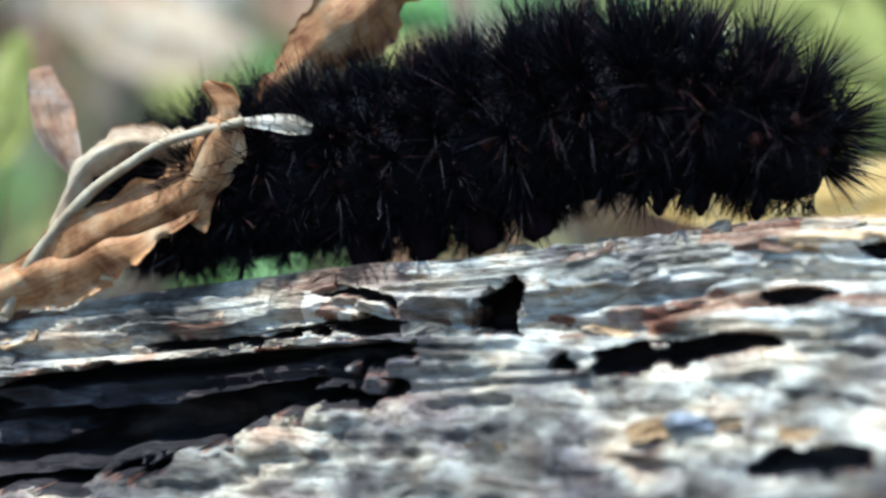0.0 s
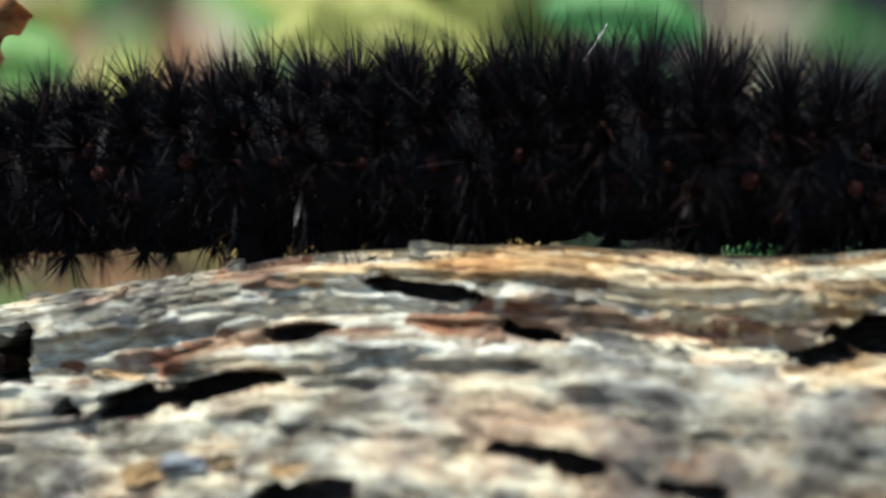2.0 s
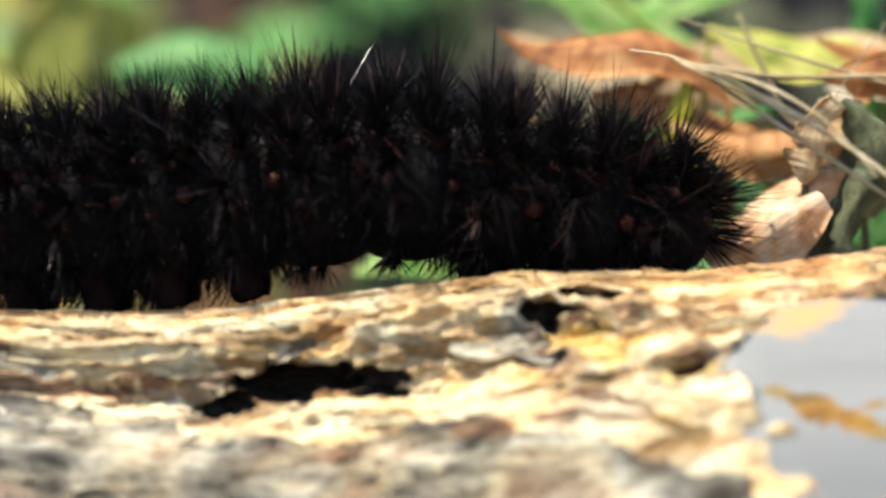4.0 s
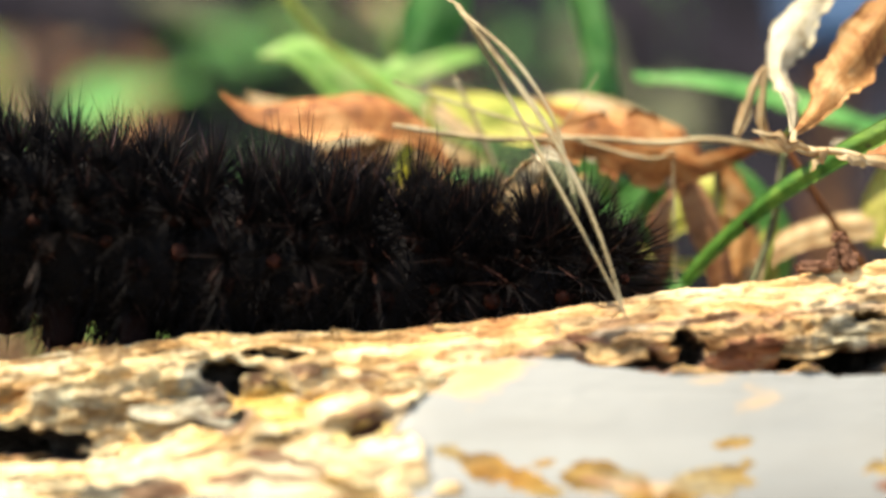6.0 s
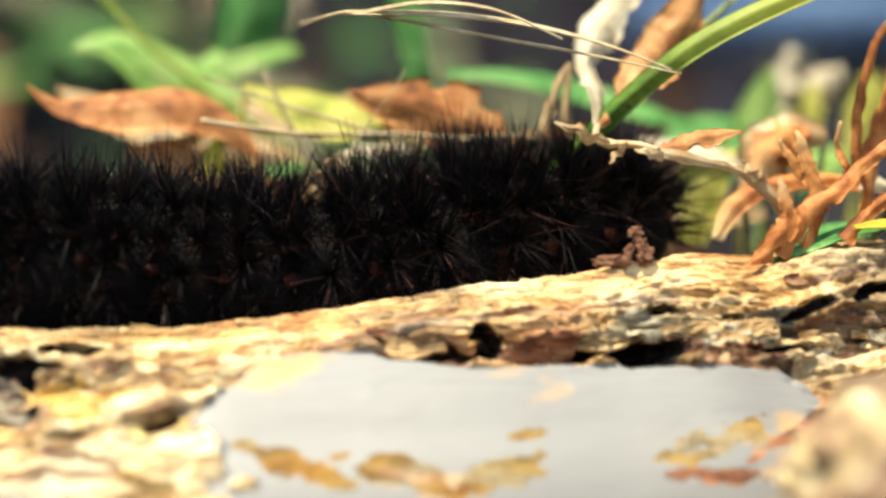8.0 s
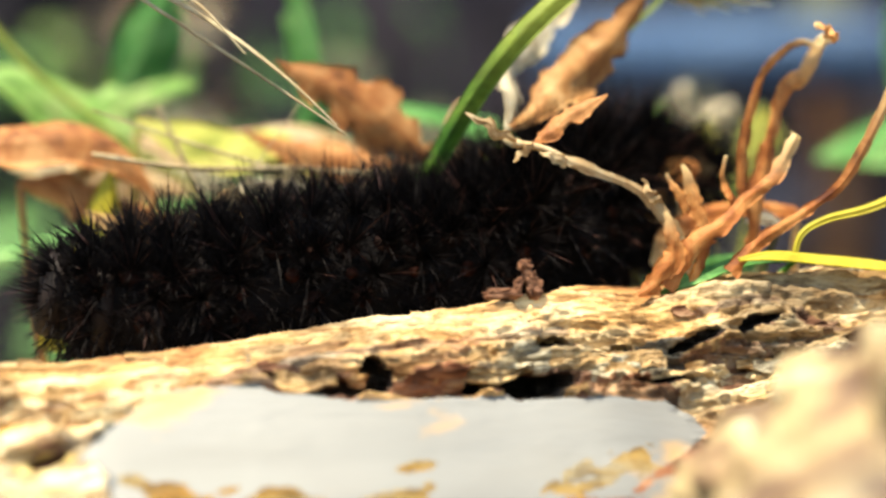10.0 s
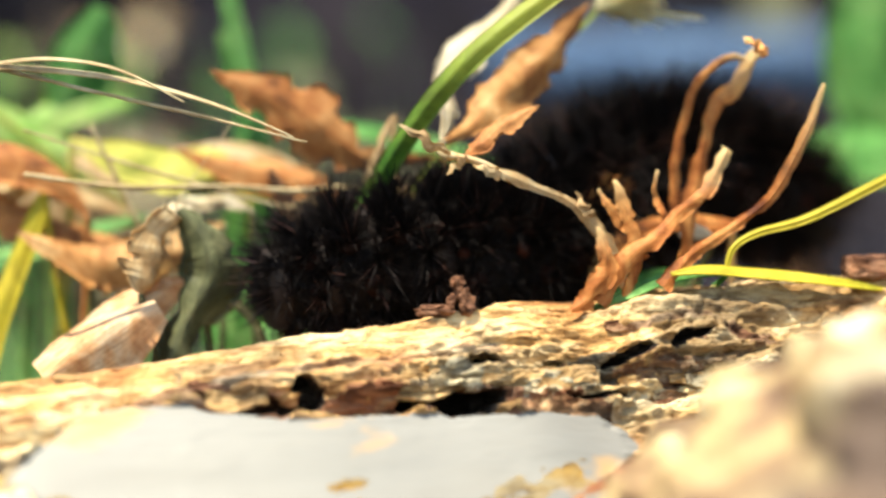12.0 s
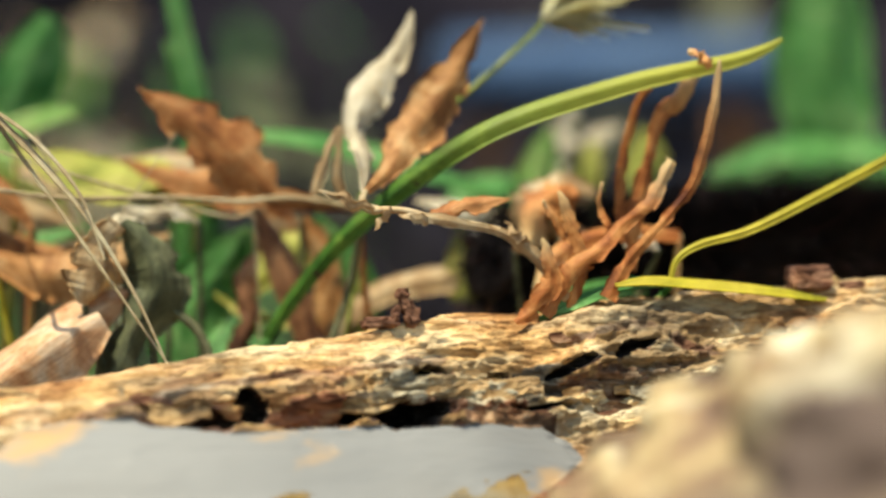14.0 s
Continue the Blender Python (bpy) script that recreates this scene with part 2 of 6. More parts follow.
blend_blade()
leaf_material("green_stem", (0.154, 0.218, 0.032), (0.269, 0.333, 0.051), (0.358, 0.384, 0.102), 0.3)
leaf_material("straw", (0.218, 0.154, 0.077), (0.384, 0.294, 0.166), (0.474, 0.410, 0.269), 0.15)
leaf_material("white_stem", (0.30, 0.17, 0.075), (0.52, 0.37, 0.20), (0.62, 0.51, 0.35), 0.1)
leaf_material("seed_fluff", (0.62, 0.58, 0.32), (0.72, 0.69, 0.42), (0.78, 0.76, 0.55), 0.6)
# leaf colour kept near-black to stand in for deep shade
leaf_material("shade_litter", (0.003, 0.0026, 0.0042), (0.0065, 0.0055, 0.0085), (0.014, 0.012, 0.016), 0.1)


def plain_dark(name, color, rough, spec=0.5, vary=0.5):
    _, nt, bsdf = nodes_of(name)
    base = mix(nt, 0.8, (*color, 1), ramp(nt, noise_tex(nt, coords(nt), 700, 4, 0.6), [(0.3, (vary, vary, vary)), (0.7, (1.3, 1.25, 1.2))]), "MULTIPLY")
    nt.links.new(base, bsdf.inputs["Base Color"])
    bsdf.inputs["Roughness"].default_value = rough
    bsdf.inputs["Specular IOR Level"].default_value = spec
    bump(nt, noise_tex(nt, coords(nt), 2500, 4, 0.6), 0.4, 0.0001, bsdf)


plain_dark("bristle", (0.0062, 0.0046, 0.0048), 0.6, 0.07)
plain_dark("shiny_bristle", (0.050, 0.021, 0.016), 0.3, 0.45)
plain_dark("wart_skin", (0.018, 0.006, 0.004), 0.7, 0.1)
plain_dark("skin", (0.0050, 0.0040, 0.0044), 0.9, 0.1)
plain_dark("rust_skin", (0.050, 0.013, 0.007), 0.7, 0.12, 0.15)
plain_dark("fold_skin", (0.009, 0.0045, 0.004), 0.7, 0.2)
plain_dark("leg_skin", (0.010, 0.004, 0.0035), 0.8, 0.06)
plain_dark("head_shell", (0.008, 0.006, 0.008), 0.35, 0.4)


def soil_material(name, stops, scale):
    _, nt, bsdf = nodes_of(name)
    vec = coords(nt)
    base = ramp(nt, noise_tex(nt, vec, scale, 8, 0.65), stops)
    nt.links.new(base, bsdf.inputs["Base Color"])
    bsdf.inputs["Roughness"].default_value = 0.95
    bsdf.inputs["Specular IOR Level"].default_value = 0.06
    bump(nt, noise_tex(nt, vec, scale * 5, 6, 0.65), 0.8, 0.004, bsdf)


soil_material("soil", [(0.3, (0.012, 0.009, 0.006)), (0.5, (0.037, 0.026, 0.016)), (0.7, (0.081, 0.062, 0.037))], 40)
soil_material("blue_paint", [(0.3, (0.037, 0.068, 0.136)), (0.5, (0.062, 0.105, 0.192)), (0.7, (0.093, 0.143, 0.236))], 30)
# near-black tones that carry the distant bank's shade
soil_material("thicket_shade", [(0.30, (0.003, 0.0026, 0.005)), (0.45, (0.008, 0.007, 0.012)), (0.55, (0.018, 0.015, 0.019)), (0.72, (0.020, 0.026, 0.045))], 2.2)


# ---- building helpers ----
def part(name, bm, material, parent=None, label="", smooth=True):
    me = bpy.data.meshes.new(name)
    if smooth:
        for fc in bm.faces:
            fc.smooth = True
    bm.to_mesh(me)
    bm.free()
    me.materials.append(MATS[material])
    ob = new(name, me)
    if parent:
        ob.parent = parent
    if label:
        tagged(ob, label)
    return ob


@functools.lru_cache(maxsize=None)
def lattice(seed):
    return np.random.RandomState(seed).rand(256, 256)


def value_noise(x, y, seed):
    g = lattice(seed)
    xi, yi = np.floor(x).astype(int), np.floor(y).astype(int)
    fx, fy = x - xi, y - yi
    fx, fy = fx * fx * (3 - 2 * fx), fy * fy * (3 - 2 * fy)
    a, b = g[xi % 256, yi % 256], g[(xi + 1) % 256, yi % 256]
    c, d = g[xi % 256, (yi + 1) % 256], g[(xi + 1) % 256, (yi + 1) % 256]
    return (a * (1 - fx) + b * fx) * (1 - fy) + (c * (1 - fx) + d * fx) * fy


def fbm(x, y, seed, octaves=4, gain=0.5):
    out, amp, total = 0, 1.0, 0
    for n in range(octaves):
        out = out + amp * value_noise(x * 2**n + 17.3 * n, y * 2**n + 5.1 * n, seed + n)
        total, amp = total + amp, amp * gain
    return out / total


def step(a, b, x):
    k = np.clip((x - a) / (b - a), 0, 1)
    return k * k * (3 - 2 * k)


# ---- the log: a ridge that climbs to the right, in centimetres ----
RIDGE_X = [-40, -14, -11.7, -10.7, -9.8, -8.9, -8.0, -7.3, -6.5, -5.7, -4.5, -4.0, -3.5, -2.7, -2.1, -1.3, -0.5, -0.1, 0.4, 1.25, 1.7, 2.2, 3.4, 4.2, 5.0, 5.4, 6.2, 7.6, 8.5, 12, 40]
RIDGE_Z = [-2.0, -1.5, -1.0, -0.78, -0.6, -0.40, -0.29, -0.14, 0.0, 0.18, 0.28, 0.30, 0.29, 0.26, 0.28, 0.36, 0.44, 0.50, 0.50, 0.475, 0.52, 0.57, 0.73, 0.8, 0.93, 0.88, 0.98, 1.02, 1.08, 1.2, 1.4]
SIDE_A = [(2.9, -5.2), (2.7, -2.6), (2.3, -1.1), (1.6, -0.4), (0.9, -0.1), (0.35, 0.0), (0.1, -0.03), (-0.14, -0.2), (-0.45, -0.62), (-0.85, -1.2), (-1.4, -2.1), (-1.9, -3.6), (-2.3, -5.2)]
SIDE_B = [(4.4, -5.2), (4.3, -2.6), (3.9, -1.1), (2.6, -0.70), (1.2, -0.50), (0.40, -0.06), (0.1, -0.0), (-0.26, -0.26), (-0.46, -0.46), (-0.76, -0.82), (-1.2, -1.45), (-1.9, -3.2), (-2.3, -5.2)]
# hollows: x, height under the ridge, half width, half height, depth, slant
PITS_LEFT = [(-7.67, 0.38, 0.20, 0.22, 0.9, 0.0), (-11.3, 0.87, 2.9, 0.42, 1.3, -0.06), (-8.75, 0.62, 0.7, 0.10, 0.6, 0.05), (-6.5, 0.76, 0.68, 0.085, 0.5, -0.04),
             (-8.55, 0.36, 0.45, 0.05, 0.4, 0.1), (-9.7, 0.30, 0.7, 0.05, 0.4, 0.05), (-5.6, 0.50, 0.3, 0.04, 0.3, 0.0), (-8.9, 0.12, 0.45, 0.05, 0.35, 0.25),
             (-5.4, 1.55, 0.4, 0.09, 0.4, 0.0), (-3.9, 1.33, 0.42, 0.05, 0.35, 0.14), (-2.9, 1.50, 0.3, 0.05, 0.2, 0.1), (-4.75, 0.27, 0.38, 0.035, 0.3, 0.12), (-4.05, 0.48, 0.28, 0.035, 0.3, 0.05)]
PITS_RIGHT = [(-1.50, 0.47, 0.42, 0.12, 0.6, 0.0), (-2.05, 0.55, 0.22, 0.05, 0.4, 0.0), (-1.0, 0.52, 0.25, 0.04, 0.3, 0.0), (0.55, 0.14, 0.38, 0.045, 0.45, 0.1), (0.20, 0.30, 0.24, 0.06, 0.35, 0.1),
              (0.13, 0.56, 0.16, 0.05, 0.35, 0.0), (-0.95, 0.60, 0.22, 0.05, 0.16, 0.0), (1.10, 0.62, 0.12, 0.04, 0.08, -0.3), (-0.2, 0.10, 0.2, 0.03, 0.25, 0.0),
              (2.95, 0.36, 0.34, 0.06, 0.22, 0.25), (3.34, 0.38, 0.10, 0.12, 0.5, 0.0), (4.30, 0.55, 0.27, 0.09, 0.7, 0.1), (4.64, 0.62, 0.10, 0.07, 0.5, 0.0), (4.66, 0.35, 0.15, 0.04, 0.4, 0.15),
              (5.15, 0.43, 0.10, 0.03, 0.2, 0.0), (5.75, 0.42, 0.18, 0.03, 0.25, -0.2), (6.2, 0.36, 0.16, 0.03, 0.2, -0.2), (5.4, 0.68, 0.2, 0.04, 0.2, 0.0)]
PITS = PITS_LEFT + PITS_RIGHT


INWARD = np.array([0.0, 0.97, -0.04])


FINE_X = np.arange(-40, 40.01, 0.05)
FINE_Z = np.convolve(np.pad(np.interp(FINE_X, RIDGE_X, RIDGE_Z), 6, mode="edge"), np.hanning(15)[1:-1] / np.hanning(15).sum(), mode="valid")


def ridge(x):
    return np.interp(x, FINE_X, FINE_Z)


def smooth_curve(values, u):
    """A smooth line through values at u, between 0 and their number less one."""
    v = np.asarray(values, float)
    i = np.clip(np.floor(u).astype(int), 0, len(v) - 2)
    f = u - i
    p0, p1, p2, p3 = v[np.maximum(i - 1, 0)], v[i], v[i + 1], v[np.minimum(i + 2, len(v) - 1)]
    return p1 + 0.5 * f * (p2 - p0 + f * (2 * p0 - 5 * p1 + 4 * p2 - p3 + f * (3 * (p1 - p2) + p3 - p0)))


def log_surface(x, u):
    """Point and normal of the log before its relief, in centimetres."""
    def raw(x, u):
        k = step(-0.6, 1.6, x)
        ya, za = smooth_curve([p[0] for p in SIDE_A], u), smooth_curve([p[1] for p in SIDE_A], u)
        yb, zb = smooth_curve([p[0] for p in SIDE_B], u), smooth_curve([p[1] for p in SIDE_B], u)
        zb = zb - np.interp(x, [1.4, 6.0, 8.0], [-0.16, 0.36, 0.3]) * step(6.3, 8.0, u)
        return np.stack([x, ya * (1 - k) + yb * k, za * (1 - k) + zb * k + ridge(x)], -1)
    p = raw(x, u)
    du = raw(x, np.minimum(u + 0.03, 12)) - raw(x, np.maximum(u - 0.03, 0))
    dx = raw(x + 0.05, u) - raw(x - 0.05, u)
    n = np.cross(dx, du)
    n = -n / np.linalg.norm(n, axis=-1, keepdims=True)
    return p, n


RIM_X = [1.25, 1.4, 1.6, 1.75, 1.95, 2.5, 2.94, 3.1, 3.5, 3.9, 4.3, 4.9, 5.4, 5.75, 6.2]
RIM_Z = [0.62, 0.46, 0.36, 0.24, 0.215, 0.30, 0.43, 0.50, 0.54, 0.58, 0.64, 0.77, 0.78, 1.0, 1.4]


def bare_mask(x, under):
    """Where the bark has gone and the pale wood shows."""
    edge = fbm(x * 3.0, under * 6, 60, 3) - 0.5
    low = np.interp(x, RIM_X, RIM_Z) + 0.05 * edge
    return step(1.22, 1.36, x - 0.55 * np.clip(under - 0.62, 0, 0.7) + 0.9 * edge) * (1 - step(5.5, 5.9, x + 0.8 * edge)) * step(low - 0.012, low + 0.012, under)


# crumbly swellings: x, height under the ridge, half width, half height, rise
LUMPS = [(0.47, 0.46, 0.30, 0.22, 0.09), (0.98, 0.47, 0.30, 0.16, 0.09), (-0.75, 0.28, 0.5, 0.10, 0.08)]


def terraces(q, levels, edge):
    q = q * levels
    f = q - np.floor(q)
    return (np.floor(q) + step(edge, 1.0, f)) / levels - 0.5


def log_relief(x, u, p):
    under = ridge(x) - p[..., 2]
    a = u * 0.42 - 0.05 * x
    warp = 0.6 * fbm(x * 2, a * 3, 5, 2)
    # long fibrous ledges on the grey end, small crumbling flakes on the sunlit end
    long = 0.62 * terraces(fbm(x * 0.42 + 0.5 * warp, a * 4.2, 11, 3), 6, 0.72) + 0.22 * terraces(fbm(x * 0.9, a * 11, 31, 3), 5, 0.7) + 0.05 * (fbm(x * 1.6, a * 34, 41, 3) - 0.5)
    short = 0.50 * terraces(fbm(x * 0.95 + warp, a * 4.2, 12, 3), 6, 0.75) + 0.30 * terraces(fbm(x * 2.3 + warp, a * 9.5, 32, 3), 5, 0.72) + 0.17 * terraces(fbm(x * 4.6, a * 20, 36, 3), 4, 0.7) + 0.075 * (fbm(x * 11, a * 44, 51, 3) - 0.5)
    k = (1 - 0.6 * step(0.2, 1.0, x) * (1 - step(3.0, 4.4, x))) * step(-6.0, 2.0, x + 1.5 * (fbm(x * 0.8, a * 2, 14, 2) - 0.5))
    rough = long * (1 - k) + short * k
    bare = bare_mask(x, under)
    front = step(0.5, 0.9, under)
    h = rough * (0.35 + 0.65 * step(4.6, 6.2, u)) * (0.38 + 0.62 * step(6.3, 7.4, u)) * (1 - 0.45 * front) * (1 - 0.97 * bare) * (1 - 0.6 * step(-0.9, -0.1, x) * (1 - step(1.6, 2.2, x)) * step(0.30, 0.55, under))
    h = h + (0.17 * (fbm(x * 1.6, a * 5, 23, 3) - 0.5) + 0.20 * (fbm(x * 3.4, a * 8, 24, 3) - 0.5) * step(0.75, 1.1, under) * (1 - step(-0.6, 0.6, x))) * front * (1 - 0.5 * step(-0.3, 0.6, x)) * (1 - bare)
    low = np.interp(x, RIM_X, RIM_Z)
    # the bark overhangs the bare wood in a broken rim
    rim = step(2.4, 2.8, x) * (1 - step(4.9, 5.3, x)) * step(low - 0.20, low - 0.10, under) * (1 - bare)
    h = h - 0.12 * rim * step(0.40, 0.52, fbm(x * 2.4, a * 9, 98, 3)) - 0.05 * bare
    for px, pz, rx, rz, rise in LUMPS:
        d = ((x - px) / rx) ** 2 + ((under - pz) / rz) ** 2 + 1.2 * (fbm(x * 4, under * 8, 75, 3) - 0.5)
        h = h + rise * (1 - step(0.2, 1.1, d)) * (1 - bare) * (0.8 + 0.4 * fbm(x * 14, under * 18, 76, 2))
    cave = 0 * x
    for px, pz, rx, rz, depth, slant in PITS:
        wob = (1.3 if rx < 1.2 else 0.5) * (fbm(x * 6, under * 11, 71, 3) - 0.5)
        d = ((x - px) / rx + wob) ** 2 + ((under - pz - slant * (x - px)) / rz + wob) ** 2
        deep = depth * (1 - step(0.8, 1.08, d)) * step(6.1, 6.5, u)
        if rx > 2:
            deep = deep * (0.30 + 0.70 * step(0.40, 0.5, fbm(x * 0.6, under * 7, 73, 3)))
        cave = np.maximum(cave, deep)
    return h, bare, cave


def crest_excess():
    """How far the relief stands over the ridge line, smoothed along the log."""
    xs = np.arange(-14, 11.01, 0.04)
    x, u = np.meshgrid(xs, np.linspace(4.6, 7.6, 90), indexing="ij")
    p, n = log_surface(x, u)
    h, _, _ = log_relief(x, u, p)
    over = (p[..., 2] + n[..., 2] * h).max(1) - ridge(xs)
    soft = np.convolve(np.pad(over, 8, mode="edge"), np.ones(17) / 17, mode="valid")
    return xs, soft


CREST_X, CREST_Z = crest_excess()


def settle(x, under):
    """How far the upper part of the relief is lowered, so that its crest keeps to the ridge line."""
    return np.interp(x, CREST_X, CREST_Z) * (1 - step(0.12, 0.55, under))


def build_log():
    xs = np.concatenate([np.linspace(-40, -13.2, 60), np.linspace(-13, 11, 1700), np.linspace(11.3, 40, 60)])
    us = np.concatenate([np.linspace(0, 5, 36)[:-1], np.linspace(5, 10.2, 230)[:-1], np.linspace(10.2, 12, 20)])
    x, u = np.meshgrid(xs, us, indexing="ij")
    p, n = log_surface(x, u)
    h, bare, cave = log_relief(x, u, p)
    v = (p + n * h[..., None] + cave[..., None] * INWARD) / 100
    v[..., 2] -= settle(x, ridge(x) - p[..., 2]) / 100
    nx, nu = x.shape
    i = np.arange((nx - 1) * (nu - 1))
    a = (i // (nu - 1)) * nu + i % (nu - 1)
    faces = np.stack([a, a + nu, a + nu + 1, a + 1], 1)
    me = bpy.data.meshes.new("log")
    me.from_pydata(v.reshape(-1, 3).tolist(), [], faces.tolist())
    kinds = ["bark", "grey_bark", "bare_wood", "red_bark", "yellow_wood", "hollow_shade", "dark_bark_and_shade", "stained_wood", "gold_wood", "pale_bark", "mottled_bark"]
    for k in kinds:
        me.materials.append(MATS[k])
    under = ridge(x) - p[..., 2]
    patch = fbm(x * 0.7, u * 1.3, 91, 3) - 0.5
    small = fbm(x * 2.4, u * 4, 98, 3)
    # 0 brown bark, 1 grey bark, 2 bare wood, 3 reddish bark, 4 pale crumbling wood, 5 shade painted into the hollows, 6
    # dark bark and painted shade by hollows and rim, 7 stained wood, 8 orange crumbling wood, 9 pale bark, 10 mottled
    # grey bark
    pick = np.where(x + 4 * patch < -5.0, 1, 0)
    band = under - np.interp(x, [-9, -7, -5, -3.6], [0.12, 0.22, 0.30, 0.36]) + 0.35 * patch
    pick = np.where((x > -9.2) & (x < -3.4 + 2 * patch) & (band > 0) & (band < 0.30 + 0.3 * (small - 0.5)), 9, pick)
    strips = fbm(x * 1.1, u * 6.5, 97, 3)
    pale = (x > -3.8 + 1.5 * patch) & (x < 1.9) & (under > 0.03 + 0.3 * patch)
    pick = np.where(pale & (strips < 0.60), 4, pick)
    grey = np.interp(x, [-5, -3.5, -2, -0.5, 0.5, 1.0], [0.3, 0.42, 0.72, 0.95, 1.05, 1.2]) + 0.4 * patch + 0.25 * (small - 0.5)
    pick = np.where((x < 1.4) & (under > grey) & (pick != 9), np.where(x + 3 * patch > -4.3, 10, 1), pick)
    pick = np.where((x > 5.5 + 3 * patch) & (under > 0.6), 4, pick)
    pick = np.where((x > 1.2) & (x < 5.6) & (under > 1.5) & (bare < 0.5), 4, pick)
    pick = np.where((fbm(x * 1.8, u * 3.0, 95, 3) > np.where(x > 2, 0.59, 0.66)) & (under > 0.18) & (under < 0.6) & (pick != 4), 3, pick)
    pick = np.where((x > -6.3) & (x < -5.7) & (under < 0.12) & (small > 0.4), 3, pick)
    pick = np.where(bare > 0.5, 2, pick)
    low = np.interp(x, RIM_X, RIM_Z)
    # rust-brown bark under the rim, with the recess's shade painted in
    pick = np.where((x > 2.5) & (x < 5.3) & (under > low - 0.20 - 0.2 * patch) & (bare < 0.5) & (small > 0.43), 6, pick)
    pick = np.where((x > 4.8) & (x < 5.5) & (under > low - 0.10) & (bare < 0.5), 3, pick)
    # stains: x, height under the ridge, half width, half height, slant, kind
    for cx, cz, rx, rz, slant, kind in ((5.38, 1.19, 0.34, 0.045, -0.45, 6), (4.75, 1.44, 0.45, 0.05, 0.22, 6), (4.85, 1.22, 0.42, 0.10, -0.1, 7), (1.95, 0.92, 0.36, 0.09, 0.5, 7), (2.65, 1.07, 0.42, 0.10, 0.4, 7),
                                        (2.72, 1.12, 0.24, 0.025, 0.35, 3), (3.2, 1.20, 0.35, 0.09, -0.1, 7), (3.5, 0.98, 0.14, 0.035, 0.0, 7), (1.12, 0.60, 0.14, 0.07, -0.3, 6), (0.08, 0.32, 0.20, 0.18, 0.0, 1), (0.47, 0.46, 0.27, 0.20, 0.0, 8), (0.25, 0.56, 0.16, 0.07, 0.0, 3), (1.05, 0.64, 0.2, 0.05, -0.2, 8), (0.55, 0.80, 0.22, 0.05, 0.2, 3), (1.0, 0.95, 0.2, 0.04, 0.2, 7), (-3.9, 0.40, 0.5, 0.09, 0.0, 3), (-2.6, 0.42, 0.6, 0.07, 0.0, 3), (-5.9, 0.08, 0.35, 0.12, 0.0, 3), (5.25, 0.52, 0.45, 0.13, -0.1, 1), (4.35, 0.42, 0.25, 0.08, 0.0, 1), (6.1, 0.55, 0.4, 0.1, 0.0, 3), (0.4, 0.92, 0.35, 0.05, 0.0, 3), (-0.3, 0.95, 0.25, 0.05, 0.0, 3)):
        d = ((x - cx) / rx) ** 2 + ((under - cz - slant * (x - cx)) / rz) ** 2 + 3.4 * (fbm(x * 5, under * 12, 99, 4) - 0.5)
        pick = np.where(d < 1, kind, pick)
    # shallow hollows and hollow edges get their shade as dark colour
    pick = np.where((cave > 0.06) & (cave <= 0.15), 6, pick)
    # hollow floors are coloured near-black, standing in for deep shade
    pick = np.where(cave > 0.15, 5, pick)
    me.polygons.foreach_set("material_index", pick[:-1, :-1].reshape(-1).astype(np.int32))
    me.polygons.foreach_set("use_smooth", np.ones(len(faces), bool))
    me.update()
    ob = new("fallen_log", me)
    tagged(ob, "weathered fallen log with flaking bark and bare pale wood", "log", kind="structure")
    return ob


fallen_log = build_log()


def build_burl():
    """A swelling of the log's side that stands out before it."""
    bm = bmesh.new()
    bmesh.ops.create_icosphere(bm, subdivisions=6, radius=1.0)
    for v in bm.verts:
        d = v.co.normalized()
        k = 1 + 0.10 * noise.noise(d * 2.2) + 0.12 * noise.noise(d * 5 + Vector((3, 1, 0))) + 0.11 * noise.noise(d * 10) + 0.035 * noise.noise(d * 17) + 0.02 * noise.noise(d * 26)
        v.co = Vector((d.x * 2.5, d.y * 3.3, d.z * 1.72)) * k / 100
    ob = part("burl", bm, "burl_wood", fallen_log, "swollen pale yellow wood with grey stains")
    ob.matrix_basis = pose(0.0705, -0.0380, -0.0090, 0, -7, 8)


build_burl()


def on_log(x, u, lift=0.0):
    """A place on the log's relief and its normal, in metres."""
    X, U = np.array([[float(x)]]), np.array([[float(u)]])
    p, n = log_surface(X, U)
    h, _, _ = log_relief(X, U, p)
    q = p + n * (h[..., None] + lift)
    q[..., 2] -= settle(X, ridge(X) - p[..., 2])
    return Vector((q[0, 0] / 100).tolist()), Vector(n[0, 0].tolist())


def top_z(x, y):
    """Height of the log's back and of the soil behind it, in metres."""
    us = np.linspace(0, 6, 80)
    p, _ = log_surface(np.full(80, x * 100.0), us)
    return float(np.interp(y * 100, p[::-1, 1], p[::-1, 2])) / 100 if y * 100 < p[0, 1] else -0.05


